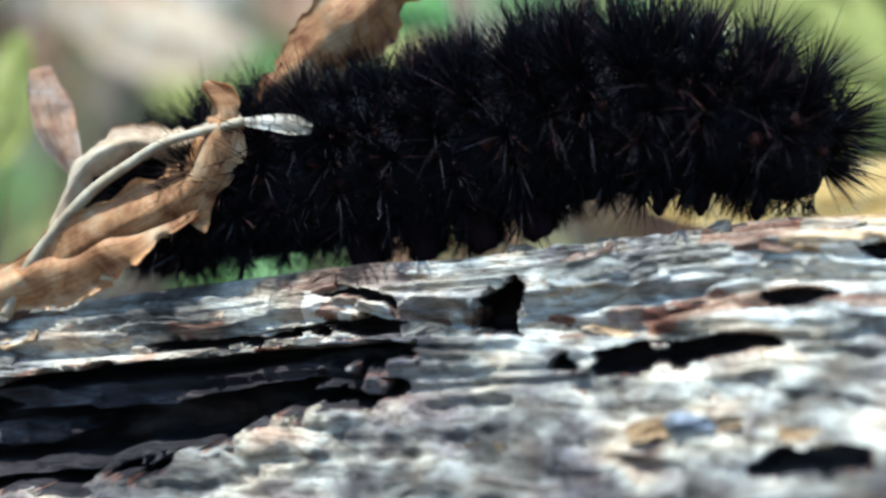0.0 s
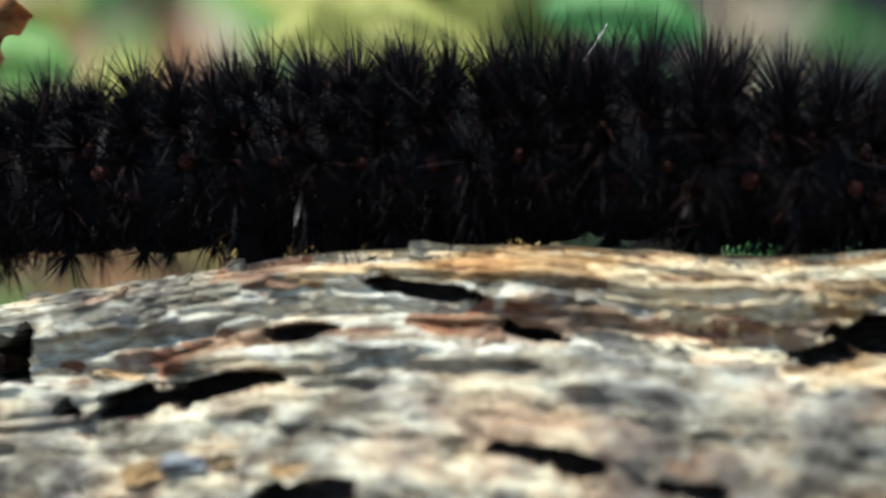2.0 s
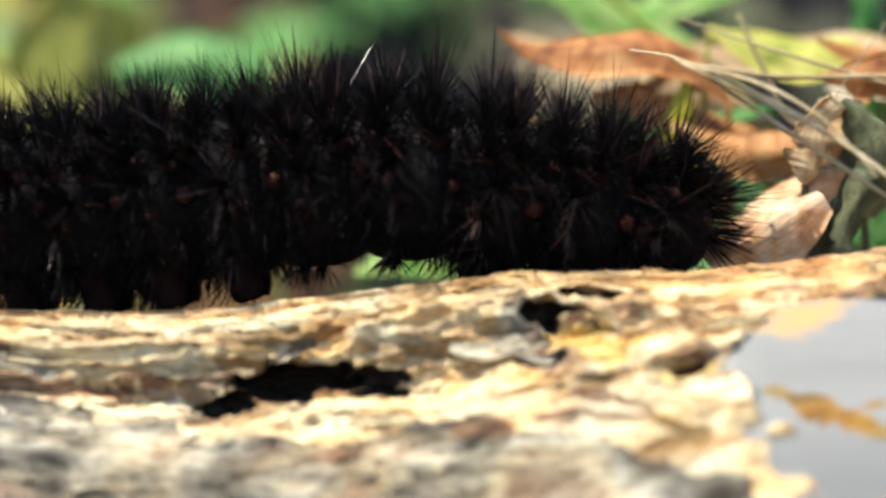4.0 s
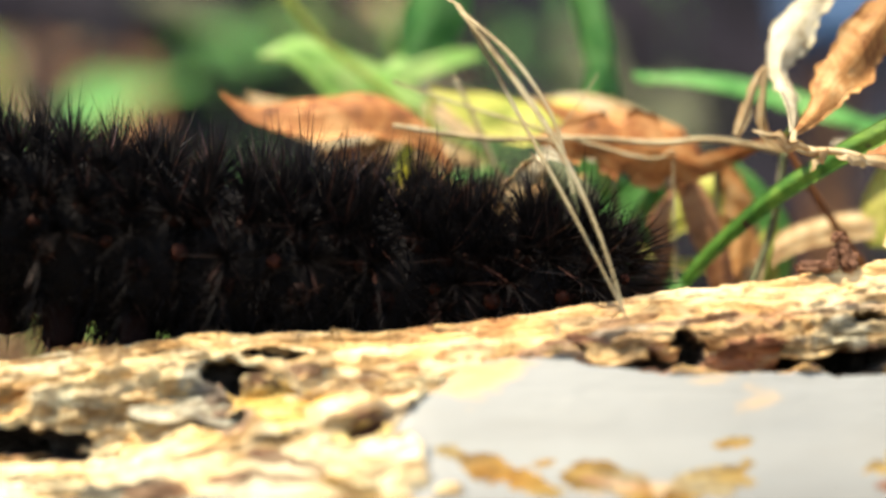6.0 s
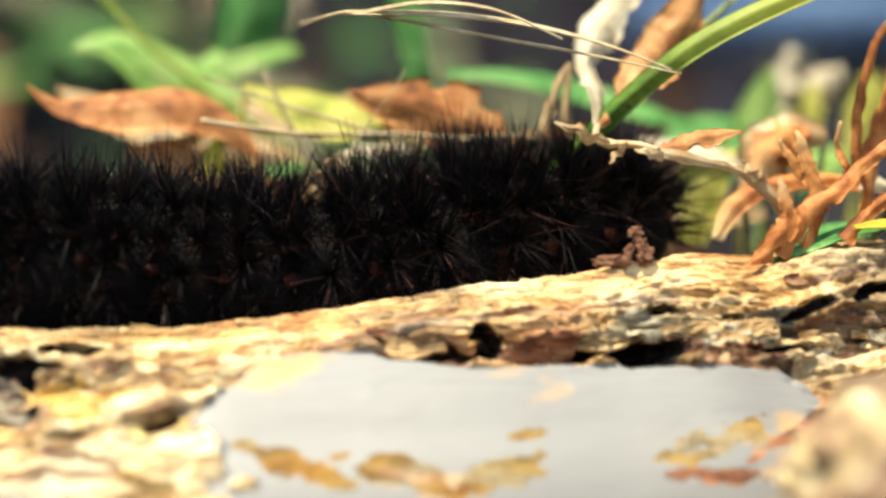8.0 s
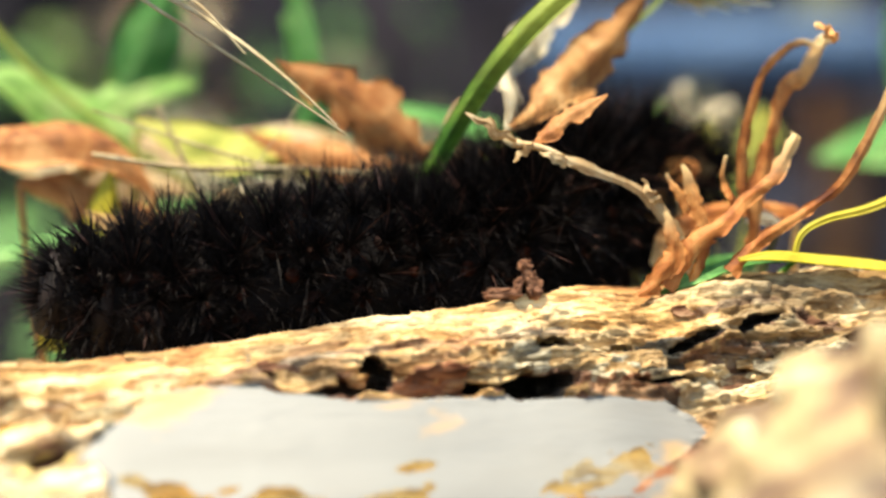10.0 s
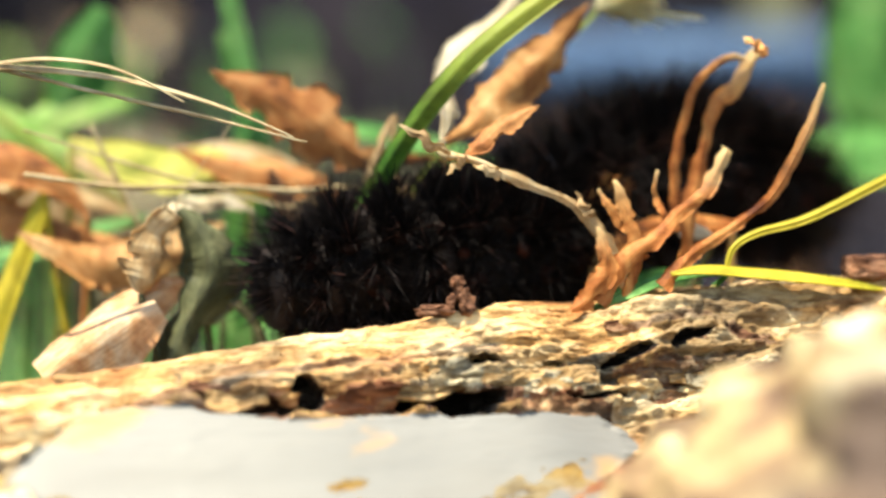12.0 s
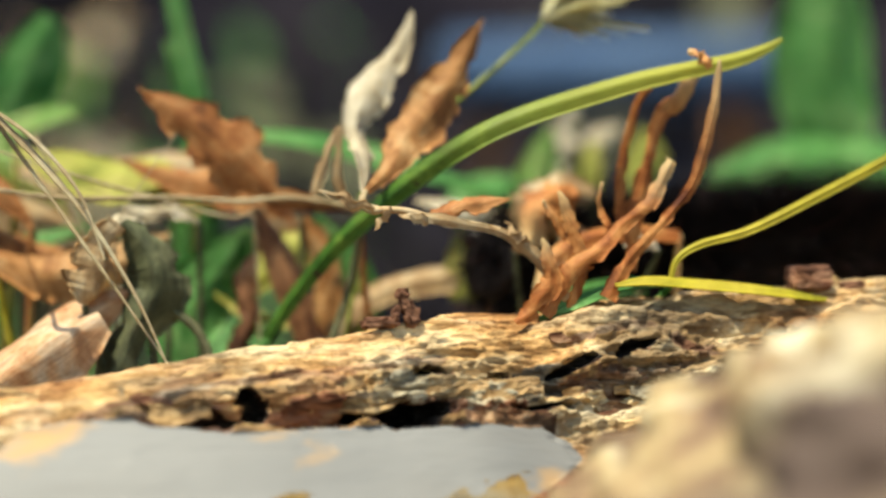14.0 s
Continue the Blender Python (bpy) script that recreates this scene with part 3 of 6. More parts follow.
# ---- ground and distance ----
def build_ground():
    bm = bmesh.new()
    rings = [0.0, 0.1, 0.2, 0.35, 0.6, 1.0, 2, 5, 15, 60, 300, 2000]
    prev = None
    for r in rings:
        row = []
        for k in range(48):
            a = 2 * math.pi * k / 48
            wob = 0.012 * (noise.noise((r * 9 * math.cos(a), r * 9 * math.sin(a), 0)))
            row.append(bm.verts.new((r * math.cos(a), r * math.sin(a), -0.05 + (wob if 0.05 < r < 3 else 0))))
        if prev:
            for k in range(48):
                bm.faces.new((prev[k], row[k], row[(k + 1) % 48], prev[(k + 1) % 48]))
        prev = row
    bmesh.ops.remove_doubles(bm, verts=bm.verts, dist=1e-5)
    ob = part("ground", bm, "soil")
    tagged(ob, "dark forest soil with leaf litter", "ground", kind="structure")


build_ground()


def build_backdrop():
    """A bank of undergrowth far behind the log, its dimness painted into the colour."""
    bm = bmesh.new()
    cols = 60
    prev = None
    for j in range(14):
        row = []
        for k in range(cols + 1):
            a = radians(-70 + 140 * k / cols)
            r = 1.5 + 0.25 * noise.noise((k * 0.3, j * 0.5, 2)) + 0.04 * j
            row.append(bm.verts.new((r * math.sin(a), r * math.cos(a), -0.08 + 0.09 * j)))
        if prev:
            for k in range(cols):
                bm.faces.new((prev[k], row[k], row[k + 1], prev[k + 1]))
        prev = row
    ob = part("backdrop", bm, "thicket_shade")
    tagged(ob, "bank of undergrowth in the distance with painted shade", "undergrowth", kind="structure")


build_backdrop()


def build_far_leaves():
    """Loose undergrowth behind the log: sunlit tones painted to the left, withered with painted shade to the right."""
    rnd = random.Random(4)
    groups = [("green_leaf", 50, -34, 16, "dark green"), ("fresh_leaf", 60, -36, -13, "light green"), ("yellow_leaf", 46, -36, -13, "yellow-green"), ("pale_dry", 64, -38, -13, "bleached pale"),
              ("tan_dry", 40, -36, -8, "tan withered"), ("brown_dry", 70, -36, -6, "dark brown withered"), ("shade_litter", 230, -12, 36, "shade-darkened withered"), ("olive_dry", 40, -10, 34, "olive-brown withered"), ("fresh_leaf", 8, -2, 8, "light green"), ("pale_dry", 26, 0, 5, "bleached pale"), ("tan_dry", 16, 0, 6, "tan withered")]
    for mat, count, lo_a, hi_a, word in groups:
        bm = bmesh.new()
        for _ in range(count):
            a = radians(rnd.uniform(lo_a, hi_a))
            r = rnd.uniform(0.55 if lo_a > -13 else 0.30, 0.90)
            c = Vector((r * math.sin(a), r * math.cos(a), rnd.uniform(-0.045, 0.02 + 0.22 * r) - 0.01))
            size = rnd.uniform(0.012, 0.035)
            m = Matrix.Translation(c) @ Euler((rnd.uniform(0.2, 1.3), rnd.uniform(-0.6, 0.6), rnd.uniform(-1.4, 1.4))).to_matrix().to_4x4()
            pts = []
            for k in range(7):
                s = k / 6
                w = size * 0.42 * math.sin(math.pi * min(1, s * 0.97 + 0.03)) ** 0.8
                z = size * 0.25 * math.sin(math.pi * s)
                pts.append((bm.verts.new(m @ Vector((-w, (s - 0.5) * size * 2, z))), bm.verts.new(m @ Vector((0, (s - 0.5) * size * 2, z - w * 0.3))), bm.verts.new(m @ Vector((w, (s - 0.5) * size * 2, z)))))
            for p, q in zip(pts, pts[1:]):
                bm.faces.new((p[0], p[1], q[1], q[0]))
                bm.faces.new((p[1], p[2], q[2], q[1]))
            foot = m @ Vector((0, -size, 0))
            st = [Vector((foot.x + 0.0006 * math.cos(b), foot.y + 0.0006 * math.sin(b), 0)) for b in (0, 2.1, 4.2)]
            lo = [bm.verts.new((p.x, p.y, -0.052)) for p in st]
            hi = [bm.verts.new((p.x, p.y, foot.z)) for p in st]
            for b in range(3):
                bm.faces.new((lo[b], lo[(b + 1) % 3], hi[(b + 1) % 3], hi[b]))
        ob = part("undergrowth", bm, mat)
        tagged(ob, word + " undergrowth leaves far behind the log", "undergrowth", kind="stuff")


build_far_leaves()


def far_plank():
    bm = bmesh.new()
    bmesh.ops.create_cube(bm, size=1.0)
    for v in bm.verts:
        v.co = Vector((v.co.x * 0.125, v.co.y * 0.02, v.co.z * 0.023))
    bmesh.ops.bevel(bm, geom=list(bm.edges), offset=0.003, segments=2, affect="EDGES")
    ob = part("plank", bm, "blue_paint")
    ob.matrix_basis = pose(0.220, 0.420, 0.095, 0, 2, -14)
    tagged(ob, "faded blue-grey plank in the undergrowth on two posts", "plank")
    for x in (-0.045, 0.045):
        bm = bmesh.new()
        bmesh.ops.create_cube(bm, size=1.0, matrix=Matrix.Translation((x, 0.02, -0.067)) @ Matrix.Diagonal((0.012, 0.02, 0.160, 1)))
        part("post", bm, "brown_dry", ob)


far_plank()


# ---- plants ----
def curve_points(points, n):
    u = np.linspace(0, len(points) - 1, n)
    return [Vector(p) for p in np.stack([smooth_curve([q[k] for q in points], u) for k in range(3)], -1).tolist()], u


def tube_mesh(bm, points, radii, sides=7, n=None):
    n = n or 6 * len(points)
    pts, u = curve_points(points, n)
    rad = smooth_curve(radii, u)
    rows = []
    for i, p in enumerate(pts):
        t = (pts[min(i + 1, n - 1)] - pts[max(i - 1, 0)]).normalized()
        a = t.cross(Vector((0.13, 1, 0.07))).normalized()
        b = t.cross(a)
        rows.append([bm.verts.new(p + (a * math.cos(2 * math.pi * k / sides) + b * math.sin(2 * math.pi * k / sides)) * float(rad[i])) for k in range(sides)])
    for r, s in zip(rows, rows[1:]):
        for k in range(sides):
            bm.faces.new((r[k], r[(k + 1) % sides], s[(k + 1) % sides], s[k]))
    bm.faces.new(rows[0][::-1])
    bm.faces.new(rows[-1])


def ribbon_mesh(bm, points, widths, tilt, curl, wave, seed, thick=0.00009, across=8):
    n = 15 * len(points)
    pts, u = curve_points(points, n)
    wid = np.maximum(smooth_curve(widths, u), 0.0001)
    rnd = random.Random(seed)
    ph = rnd.uniform(0, 6)
    where = {}
    top, low = [], []
    for i, p in enumerate(pts):
        s = i / (n - 1)
        t = (pts[min(i + 1, n - 1)] - pts[max(i - 1, 0)]).normalized()
        side = t.cross(Vector((0, 1, 0)))
        side = side.normalized() if side.length > 1e-4 else Vector((1, 0, 0))
        out = side.cross(t)
        dry = min(max(wave - 0.07, 0) / 0.08, 1)
        ang = radians(tilt[0] + (tilt[1] - tilt[0]) * s + 45 * dry * noise.noise((s * 3.5 + ph, 0, seed * 0.37)))
        p = p + (side * noise.noise((s * 5 + ph, 3, seed)) + out * noise.noise((s * 4 + ph, 7, seed))) * 0.0004 * dry * min(1, 4 * s, 4 * (1 - s))
        a, b = side * math.cos(ang) + out * math.sin(ang), out * math.cos(ang) - side * math.sin(ang)
        row, row2 = [], []
        w = float(wid[i]) / 2
        for k in range(across + 1):
            f = 2 * k / across - 1
            rag = 1 + (wave * 1.4 * noise.noise((s * 9 + ph, f * 0.6, seed * 0.7)) + min(wave, 0.1) * 1.2 * noise.noise((s * 34 + ph, f * 2, seed)) + 0.34 * dry * noise.noise((s * 19 + ph, 3 * f, seed * 2.1))) * abs(f)
            tear = noise.noise((s * 10 + ph, 5.0 if f > 0 else -5.0, seed * 1.3))
            if wave > 0.07 and tear > 0.22:
                rag -= min(0.5, 1.8 * (tear - 0.22)) * abs(f) ** 3
            off = b * (w * curl * (0.4 * (f * f - 0.4) + 0.5 * (abs(f) - 0.5)) + w * wave * 1.2 * noise.noise((s * 6 + ph, f * 1.3, seed)) - (0.06 * w if abs(f) < 0.05 else 0))
            q = p + a * (w * f * rag) + off
            row.append(bm.verts.new(q))
            row2.append(bm.verts.new(q + b * thick))
            where[row[-1]] = where[row2[-1]] = (0.98 * s + seed, f)
        top.append(row)
        low.append(row2)
    for r, s, up in ((top, None, False), (low, None, True)):
        for g, h in zip(r, r[1:]):
            for k in range(across):
                loop = (g[k], g[k + 1], h[k + 1], h[k])
                bm.faces.new(loop if up else loop[::-1])
    for g, h, g2, h2 in zip(top, top[1:], low, low[1:]):
        bm.faces.new((g[0], h[0], h2[0], g2[0]))
        bm.faces.new((g[-1], g2[-1], h2[-1], h[-1]))
    layer = bm.loops.layers.uv.new("UVMap")
    for face in bm.faces:
        for loop in face.loops:
            loop[layer].uv = where[loop.vert]


COUNT = [0]
STRIPS = []
GROUPS = {"dry_leaf": "dry leaves behind the log", "curled_leaf": "curled leaves behind the log", "green_leaf": "green leaves behind the log", "twig": "twigs behind the log"}


def stalk(parent, p, mat, thick=0.0003):
    """The stalk that holds a leaf, from its foot down to the log or soil."""
    y = max(p[1], 0.012)
    low = top_z(p[0], y) - 0.002
    if p[2] - low < 0.002:
        return
    bm = bmesh.new()
    lean = 0.006 * math.sin(p[0] * 2100 + p[2] * 900)
    tube_mesh(bm, [p, (p[0] + lean * 0.25, (p[1] + y) / 2 + 0.001, p[2] * 0.6 + low * 0.4), (p[0] + lean, y + 0.002, low)], [thick * 0.8, thick, thick * 1.2], 6)
    part("stalk", bm, mat, parent)


def rib(name, mat, points, widths, tilt, curl, wave, label, category):
    COUNT[0] += 1
    bm = bmesh.new()
    if category == "dry plant":
        widths = [0.82 * w for w in widths]
    ribbon_mesh(bm, points, widths, tilt, curl, wave, COUNT[0])
    if category in ("dry plant", "leaf clump"):
        STRIPS.append(part("leaf_strip", bm, mat, dry_plant if category == "dry plant" else leaf_clump, label))
        return
    thing = new(name)
    tagged(thing, label, category, group=GROUPS.get(name, ""))
    part("blade", bm, mat, thing)
    rib_mid = bmesh.new()
    tube_mesh(rib_mid, points, [max(0.00012, w * 0.035) for w in widths], 5)
    part("midrib", rib_mid, mat, thing)
    stalk(thing, points[-1], "olive_dry" if mat in ("pale_dry", "tan_dry", "orange_dry") else mat)
    return thing


def tube(name, mat, points, widths, label, category, seed=None):
    bm = bmesh.new()
    tube_mesh(bm, points, [w / 2 for w in widths])
    if category == "leaf clump":
        part("stalk", bm, mat, leaf_clump, label)
        return
    thing = new(name)
    tagged(thing, label, category, group=GROUPS.get(name, ""))
    part("stalk", bm, mat, thing)
    stalk(thing, points[0] if seed else points[-1], mat, widths[-1] / 2)
    if seed:
        rnd = random.Random(8)
        bm = bmesh.new()
        for _ in range(230):
            d = Vector((rnd.uniform(0.35, 1), rnd.uniform(-0.5, 0.5), rnd.uniform(-0.15, 0.85))).normalized()
            p = Vector(points[-1])
            q = p + d * (rnd.uniform(0.0025, 0.0062) if rnd.random() < 0.94 else rnd.uniform(0.007, 0.0105))
            tube_mesh(bm, [tuple(p), tuple((p + q) / 2 + Vector((0, 0, 0.0003))), tuple(q)], [0.00016, 0.0002, 0.00006], 4, 6)
        part("seed_head", bm, "seed_fluff", thing, "fluffy pale yellow seed head")
    return thing


leaf_clump = new("leaf_clump")
tagged(leaf_clump, "clump of tan curled dry leaves before the caterpillar's tail", "dry leaves")
dry_plant = new("dry_plant")
tagged(dry_plant, "rust-brown withered plant with curled strips on the log", "dry plant")
lifted_leaf = rib("dry_leaf", "russet", [(0.0280, 0.0190, 0.0289), (0.0312, 0.0190, 0.0266), (0.0344, 0.0190, 0.0245), (0.0371, 0.0190, 0.0216), (0.0394, 0.0190, 0.0196), (0.0461, 0.0190, 0.0184)], [0.0001, 0.0036, 0.0060, 0.0055, 0.0022, 0.0005], (12, -12), 0.25, 0.085, "pointed russet-brown dry leaf with curled margins", "leaf")
rib("dry_leaf", "tan_dry", [(0.0412, 0.0140, 0.0194), (0.0422, 0.0140, 0.0219), (0.0437, 0.0140, 0.0249), (0.0433, 0.0140, 0.0200), (0.0451, 0.0140, 0.0181)], [0.0006, 0.0011, 0.0003, 0.0010, 0.0004], (10, 20), 0.3, 0.1, "small pale dry leaf folded at its middle", "leaf")
hung_leaf = rib("dry_leaf", "brown_dry", [(0.0374, 0.0205, 0.0189), (0.0390, 0.0205, 0.0155), (0.0403, 0.0205, 0.0116), (0.0413, 0.0205, 0.0077), (0.0416, 0.0205, 0.0039)], [0.0007, 0.0025, 0.0028, 0.0021, 0.0010], (30, -20), 0.8, 0.05, "dark brown folded dry leaf hanging from a twig", "leaf")
rib("dry_leaf", "brown_dry", [(0.0375, 0.0215, 0.0156), (0.0359, 0.0215, 0.0127), (0.0367, 0.0215, 0.0098), (0.0356, 0.0215, 0.0070), (0.0351, 0.0215, 0.0037)], [0.0004, 0.0024, 0.0014, 0.0021, 0.0008], (-30, 30), 0.7, 0.16, "narrow brown withered leaf behind the log", "leaf")
rib("curled_leaf", "olive_dry", [(0.0258, 0.0135, 0.0175), (0.0281, 0.0135, 0.0149), (0.0282, 0.0135, 0.0118), (0.0264, 0.0135, 0.0088), (0.0249, 0.0135, 0.0058), (0.0246, 0.0135, 0.0023)], [0.0014, 0.0043, 0.0054, 0.0036, 0.0041, 0.0032], (15, -20), 0.9, 0.1, "curled olive-brown leaf hanging behind the log", "leaf")
rib("curled_leaf", "tan_dry", [(0.0257, 0.0130, 0.0172), (0.0242, 0.0130, 0.0155), (0.0234, 0.0130, 0.0129), (0.0227, 0.0130, 0.0111)], [0.0027, 0.0031, 0.0049, 0.0013], (35, 60), 0.8, 0.12, "pale tan curled leaf bract", "leaf")
rib("curled_leaf", "pale_dry", [(0.0240, 0.0150, 0.0166), (0.0250, 0.0150, 0.0173), (0.0261, 0.0150, 0.0175), (0.0272, 0.0150, 0.0165), (0.0276, 0.0150, 0.0156)], [0.0006, 0.0016, 0.0019, 0.0015, 0.0002], (20, -15), 0.5, 0.12, "torn white flap of a curled dry leaf", "leaf")
rib("curled_leaf", "pinkish_dry", [(0.0240, 0.0120, 0.0100), (0.0209, 0.0120, 0.0082), (0.0179, 0.0120, 0.0064), (0.0154, 0.0120, 0.0046)], [0.0024, 0.0056, 0.0053, 0.0040], (-35, -10), 0.9, 0.03, "rolled pinkish-tan dry leaf leaning on the log", "leaf")
rib("dry_leaf", "russet", [(0.0228, 0.0260, 0.0157), (0.0195, 0.0260, 0.0162), (0.0168, 0.0260, 0.0172), (0.0127, 0.0260, 0.0185), (0.0078, 0.0260, 0.0196)], [0.0002, 0.0026, 0.0035, 0.0042, 0.0005], (-45, -20), 0.4, 0.18, "wavy russet dry leaf among twigs", "leaf")
rib("dry_leaf", "orange_dry", [(0.0334, 0.0270, 0.0133), (0.0374, 0.0270, 0.0155), (0.0409, 0.0270, 0.0154), (0.0442, 0.0270, 0.0137), (0.0464, 0.0270, 0.0107)], [0.0010, 0.0040, 0.0048, 0.0034, 0.0008], (35, 15), 0.5, 0.1, "broad orange-brown dry leaf in the litter", "leaf")
rib("dry_leaf", "brown_dry", [(0.0433, 0.0250, 0.0175), (0.0442, 0.0250, 0.0145), (0.0449, 0.0250, 0.0116), (0.0461, 0.0250, 0.0082)], [0.0012, 0.0034, 0.0036, 0.0012], (20, 40), 0.6, 0.1, "brown withered leaf in the litter", "leaf")
rib("dry_leaf", "tan_dry", [(0.0103, 0.0270, 0.0177), (0.0137, 0.0270, 0.0219), (0.0164, 0.0270, 0.0211), (0.0191, 0.0270, 0.0184)], [0.0003, 0.0030, 0.0025, 0.0003], (20, 40), 0.6, 0.14, "curled tan dry leaf behind the log", "leaf")
rib("yellow_leaf", "yellow_leaf", [(0.0329, 0.0280, 0.0193), (0.0304, 0.0280, 0.0231), (0.0255, 0.0280, 0.0223), (0.0207, 0.0280, 0.0238), (0.0179, 0.0280, 0.0253)], [0.0003, 0.0035, 0.0050, 0.0030, 0.0003], (-50, -30), 0.3, 0.06, "yellow-green drooping leaf of a weed", "leaf")
rib("green_leaf", "green_leaf", [(0.0214, 0.0460, 0.0402), (0.0197, 0.0460, 0.0357), (0.0180, 0.0460, 0.0319), (0.0173, 0.0460, 0.0292)], [0.0023, 0.0065, 0.0051, 0.0007], (10, 20), 0.25, 0.03, "rounded fresh green leaf behind twigs", "leaf")
rib("green_leaf", "green_leaf", [(0.0233, 0.0480, 0.0310), (0.0190, 0.0480, 0.0302), (0.0141, 0.0480, 0.0292)], [0.0005, 0.0025, 0.0006], (-60, -50), 0.2, 0.03, "narrow green leaf lying level", "leaf")
rib("green_leaf", "green_leaf", [(0.0301, 0.0260, 0.0063), (0.0317, 0.0260, 0.0102), (0.0348, 0.0260, 0.0140), (0.0374, 0.0260, 0.0178)], [0.0040, 0.0064, 0.0055, 0.0005], (25, -25), 0.3, 0.05, "fresh green leaf behind the log", "leaf")
rib("green_leaf", "green_leaf", [(0.0472, 0.0270, 0.0075), (0.0474, 0.0270, 0.0116), (0.0455, 0.0270, 0.0157), (0.0436, 0.0270, 0.0187)], [0.0030, 0.0038, 0.0025, 0.0003], (-20, 25), 0.3, 0.05, "green leaf behind the dry twig", "leaf")
rib("green_leaf", "yellow_leaf", [(0.0341, 0.0250, 0.0120), (0.0374, 0.0250, 0.0099), (0.0419, 0.0250, 0.0097), (0.0470, 0.0250, 0.0125)], [0.0004, 0.0018, 0.0017, 0.0003], (50, 50), 0.2, 0.08, "yellow-green narrow leaf behind the log", "leaf")
rib("grass_blade", "green_leaf", [(0.0325, 0.0400, 0.0440), (0.0333, 0.0400, 0.0385), (0.0341, 0.0400, 0.0341), (0.0347, 0.0400, 0.0292), (0.0334, 0.0400, 0.0227), (0.0331, 0.0400, 0.0152), (0.0327, 0.0400, 0.0029)], [0.0017, 0.0020, 0.0022, 0.0024, 0.0026, 0.0027, 0.0027], (10, 10), 0.3, 0, "upright green grass blade behind the log", "grass")
rib("grass_blade", "green_leaf", [(0.0366, 0.0340, 0.0271), (0.0419, 0.0340, 0.0265), (0.0466, 0.0340, 0.0255), (0.0536, 0.0340, 0.0233), (0.0607, 0.0340, 0.0216), (0.0645, 0.0340, 0.0188), (0.0666, 0.0340, 0.0138)], [0.0011, 0.0016, 0.0018, 0.0018, 0.0016, 0.0012, 0.0009], (55, 40), 0.3, 0, "arching green grass blade behind twigs", "grass")
rib("green_leaf", "fresh_leaf", [(0.0664, 0.0420, 0.0174), (0.0682, 0.0420, 0.0208), (0.0697, 0.0420, 0.0248), (0.0707, 0.0420, 0.0282)], [0.0016, 0.0042, 0.004, 0.0006], (15, -10), 0.3, 0.06, "light green leaf behind the dry strips", "leaf")
rib("green_leaf", "yellow_leaf", [(0.0735, 0.0460, 0.0176), (0.0745, 0.0460, 0.0211), (0.0757, 0.0460, 0.0246), (0.0769, 0.0460, 0.0269)], [0.0014, 0.0034, 0.0032, 0.0008], (10, 25), 0.3, 0.06, "yellow-green leaf behind the dry strips", "leaf")
rib("green_leaf", "fresh_leaf", [(0.0704, 0.0440, 0.0175), (0.0734, 0.0440, 0.0180), (0.0771, 0.0440, 0.0191), (0.0801, 0.0440, 0.0197)], [0.001, 0.0036, 0.0034, 0.0008], (40, 25), 0.3, 0.06, "light green leaf lying behind the dry strips", "leaf")
rib("green_leaf", "yellow_leaf", [(0.0779, 0.0400, 0.0188), (0.0792, 0.0400, 0.0222), (0.0802, 0.0400, 0.0250), (0.0800, 0.0400, 0.0276)], [0.0016, 0.004, 0.0042, 0.001], (-15, 15), 0.3, 0.06, "pale yellow-green leaf behind the dry strips", "leaf")
rib("green_leaf", "green_leaf", [(0.0630, 0.0360, 0.0162), (0.0640, 0.0360, 0.0187), (0.0649, 0.0360, 0.0206), (0.0662, 0.0360, 0.0219)], [0.001, 0.0024, 0.0022, 0.0005], (20, -20), 0.3, 0.06, "small green leaf beside the dry stem", "leaf")
rib("dry_leaf", "pale_dry", [(0.0655, 0.0080, 0.0140), (0.0665, 0.0080, 0.0145), (0.0674, 0.0080, 0.0143), (0.0684, 0.0080, 0.0137)], [0.0004, 0.0014, 0.0012, 0.0003], (30, 10), 0.4, 0.1, "small bleached dry leaf beside the withered plant", "leaf")
rib("green_leaf", "green_leaf", [(0.1091, 0.0520, 0.0495), (0.1079, 0.0520, 0.0423), (0.1068, 0.0520, 0.0352), (0.1078, 0.0520, 0.0287), (0.1088, 0.0520, 0.0222)], [0.0061, 0.0113, 0.0126, 0.0099, 0.0013], (15, -10), 0.3, 0.03, "broad green leaf with a pale midrib", "leaf")
rib("green_leaf", "green_leaf", [(0.0905, 0.0500, 0.0232), (0.0980, 0.0500, 0.0248), (0.1060, 0.0500, 0.0252), (0.1150, 0.0500, 0.0240), (0.1262, 0.0500, 0.0210)], [0.0006, 0.0062, 0.0080, 0.0078, 0.0014], (35, 30), 0.25, 0.03, "broad green leaf lying level", "leaf")
rib("green_leaf", "green_leaf", [(0.0597, 0.0460, 0.0204), (0.0640, 0.0460, 0.0227), (0.0689, 0.0460, 0.0220), (0.0730, 0.0460, 0.0183)], [0.0005, 0.0035, 0.0041, 0.0012], (50, 35), 0.3, 0.03, "dark green leaf behind the stems", "leaf")
tube("flowering_weed", "green_stem", [(0.0453, 0.0150, 0.0194), (0.0483, 0.0150, 0.0224), (0.0518, 0.0150, 0.0254), (0.0559, 0.0150, 0.0287), (0.0606, 0.0150, 0.0326), (0.0616, 0.0150, 0.0337)], [0.0004, 0.0004, 0.0004, 0.0004, 0.0004, 0.0004], "thin yellow-green flower stem with a fluffy seed head", "stem", seed=(0.0632, 0.0150, 0.0340))
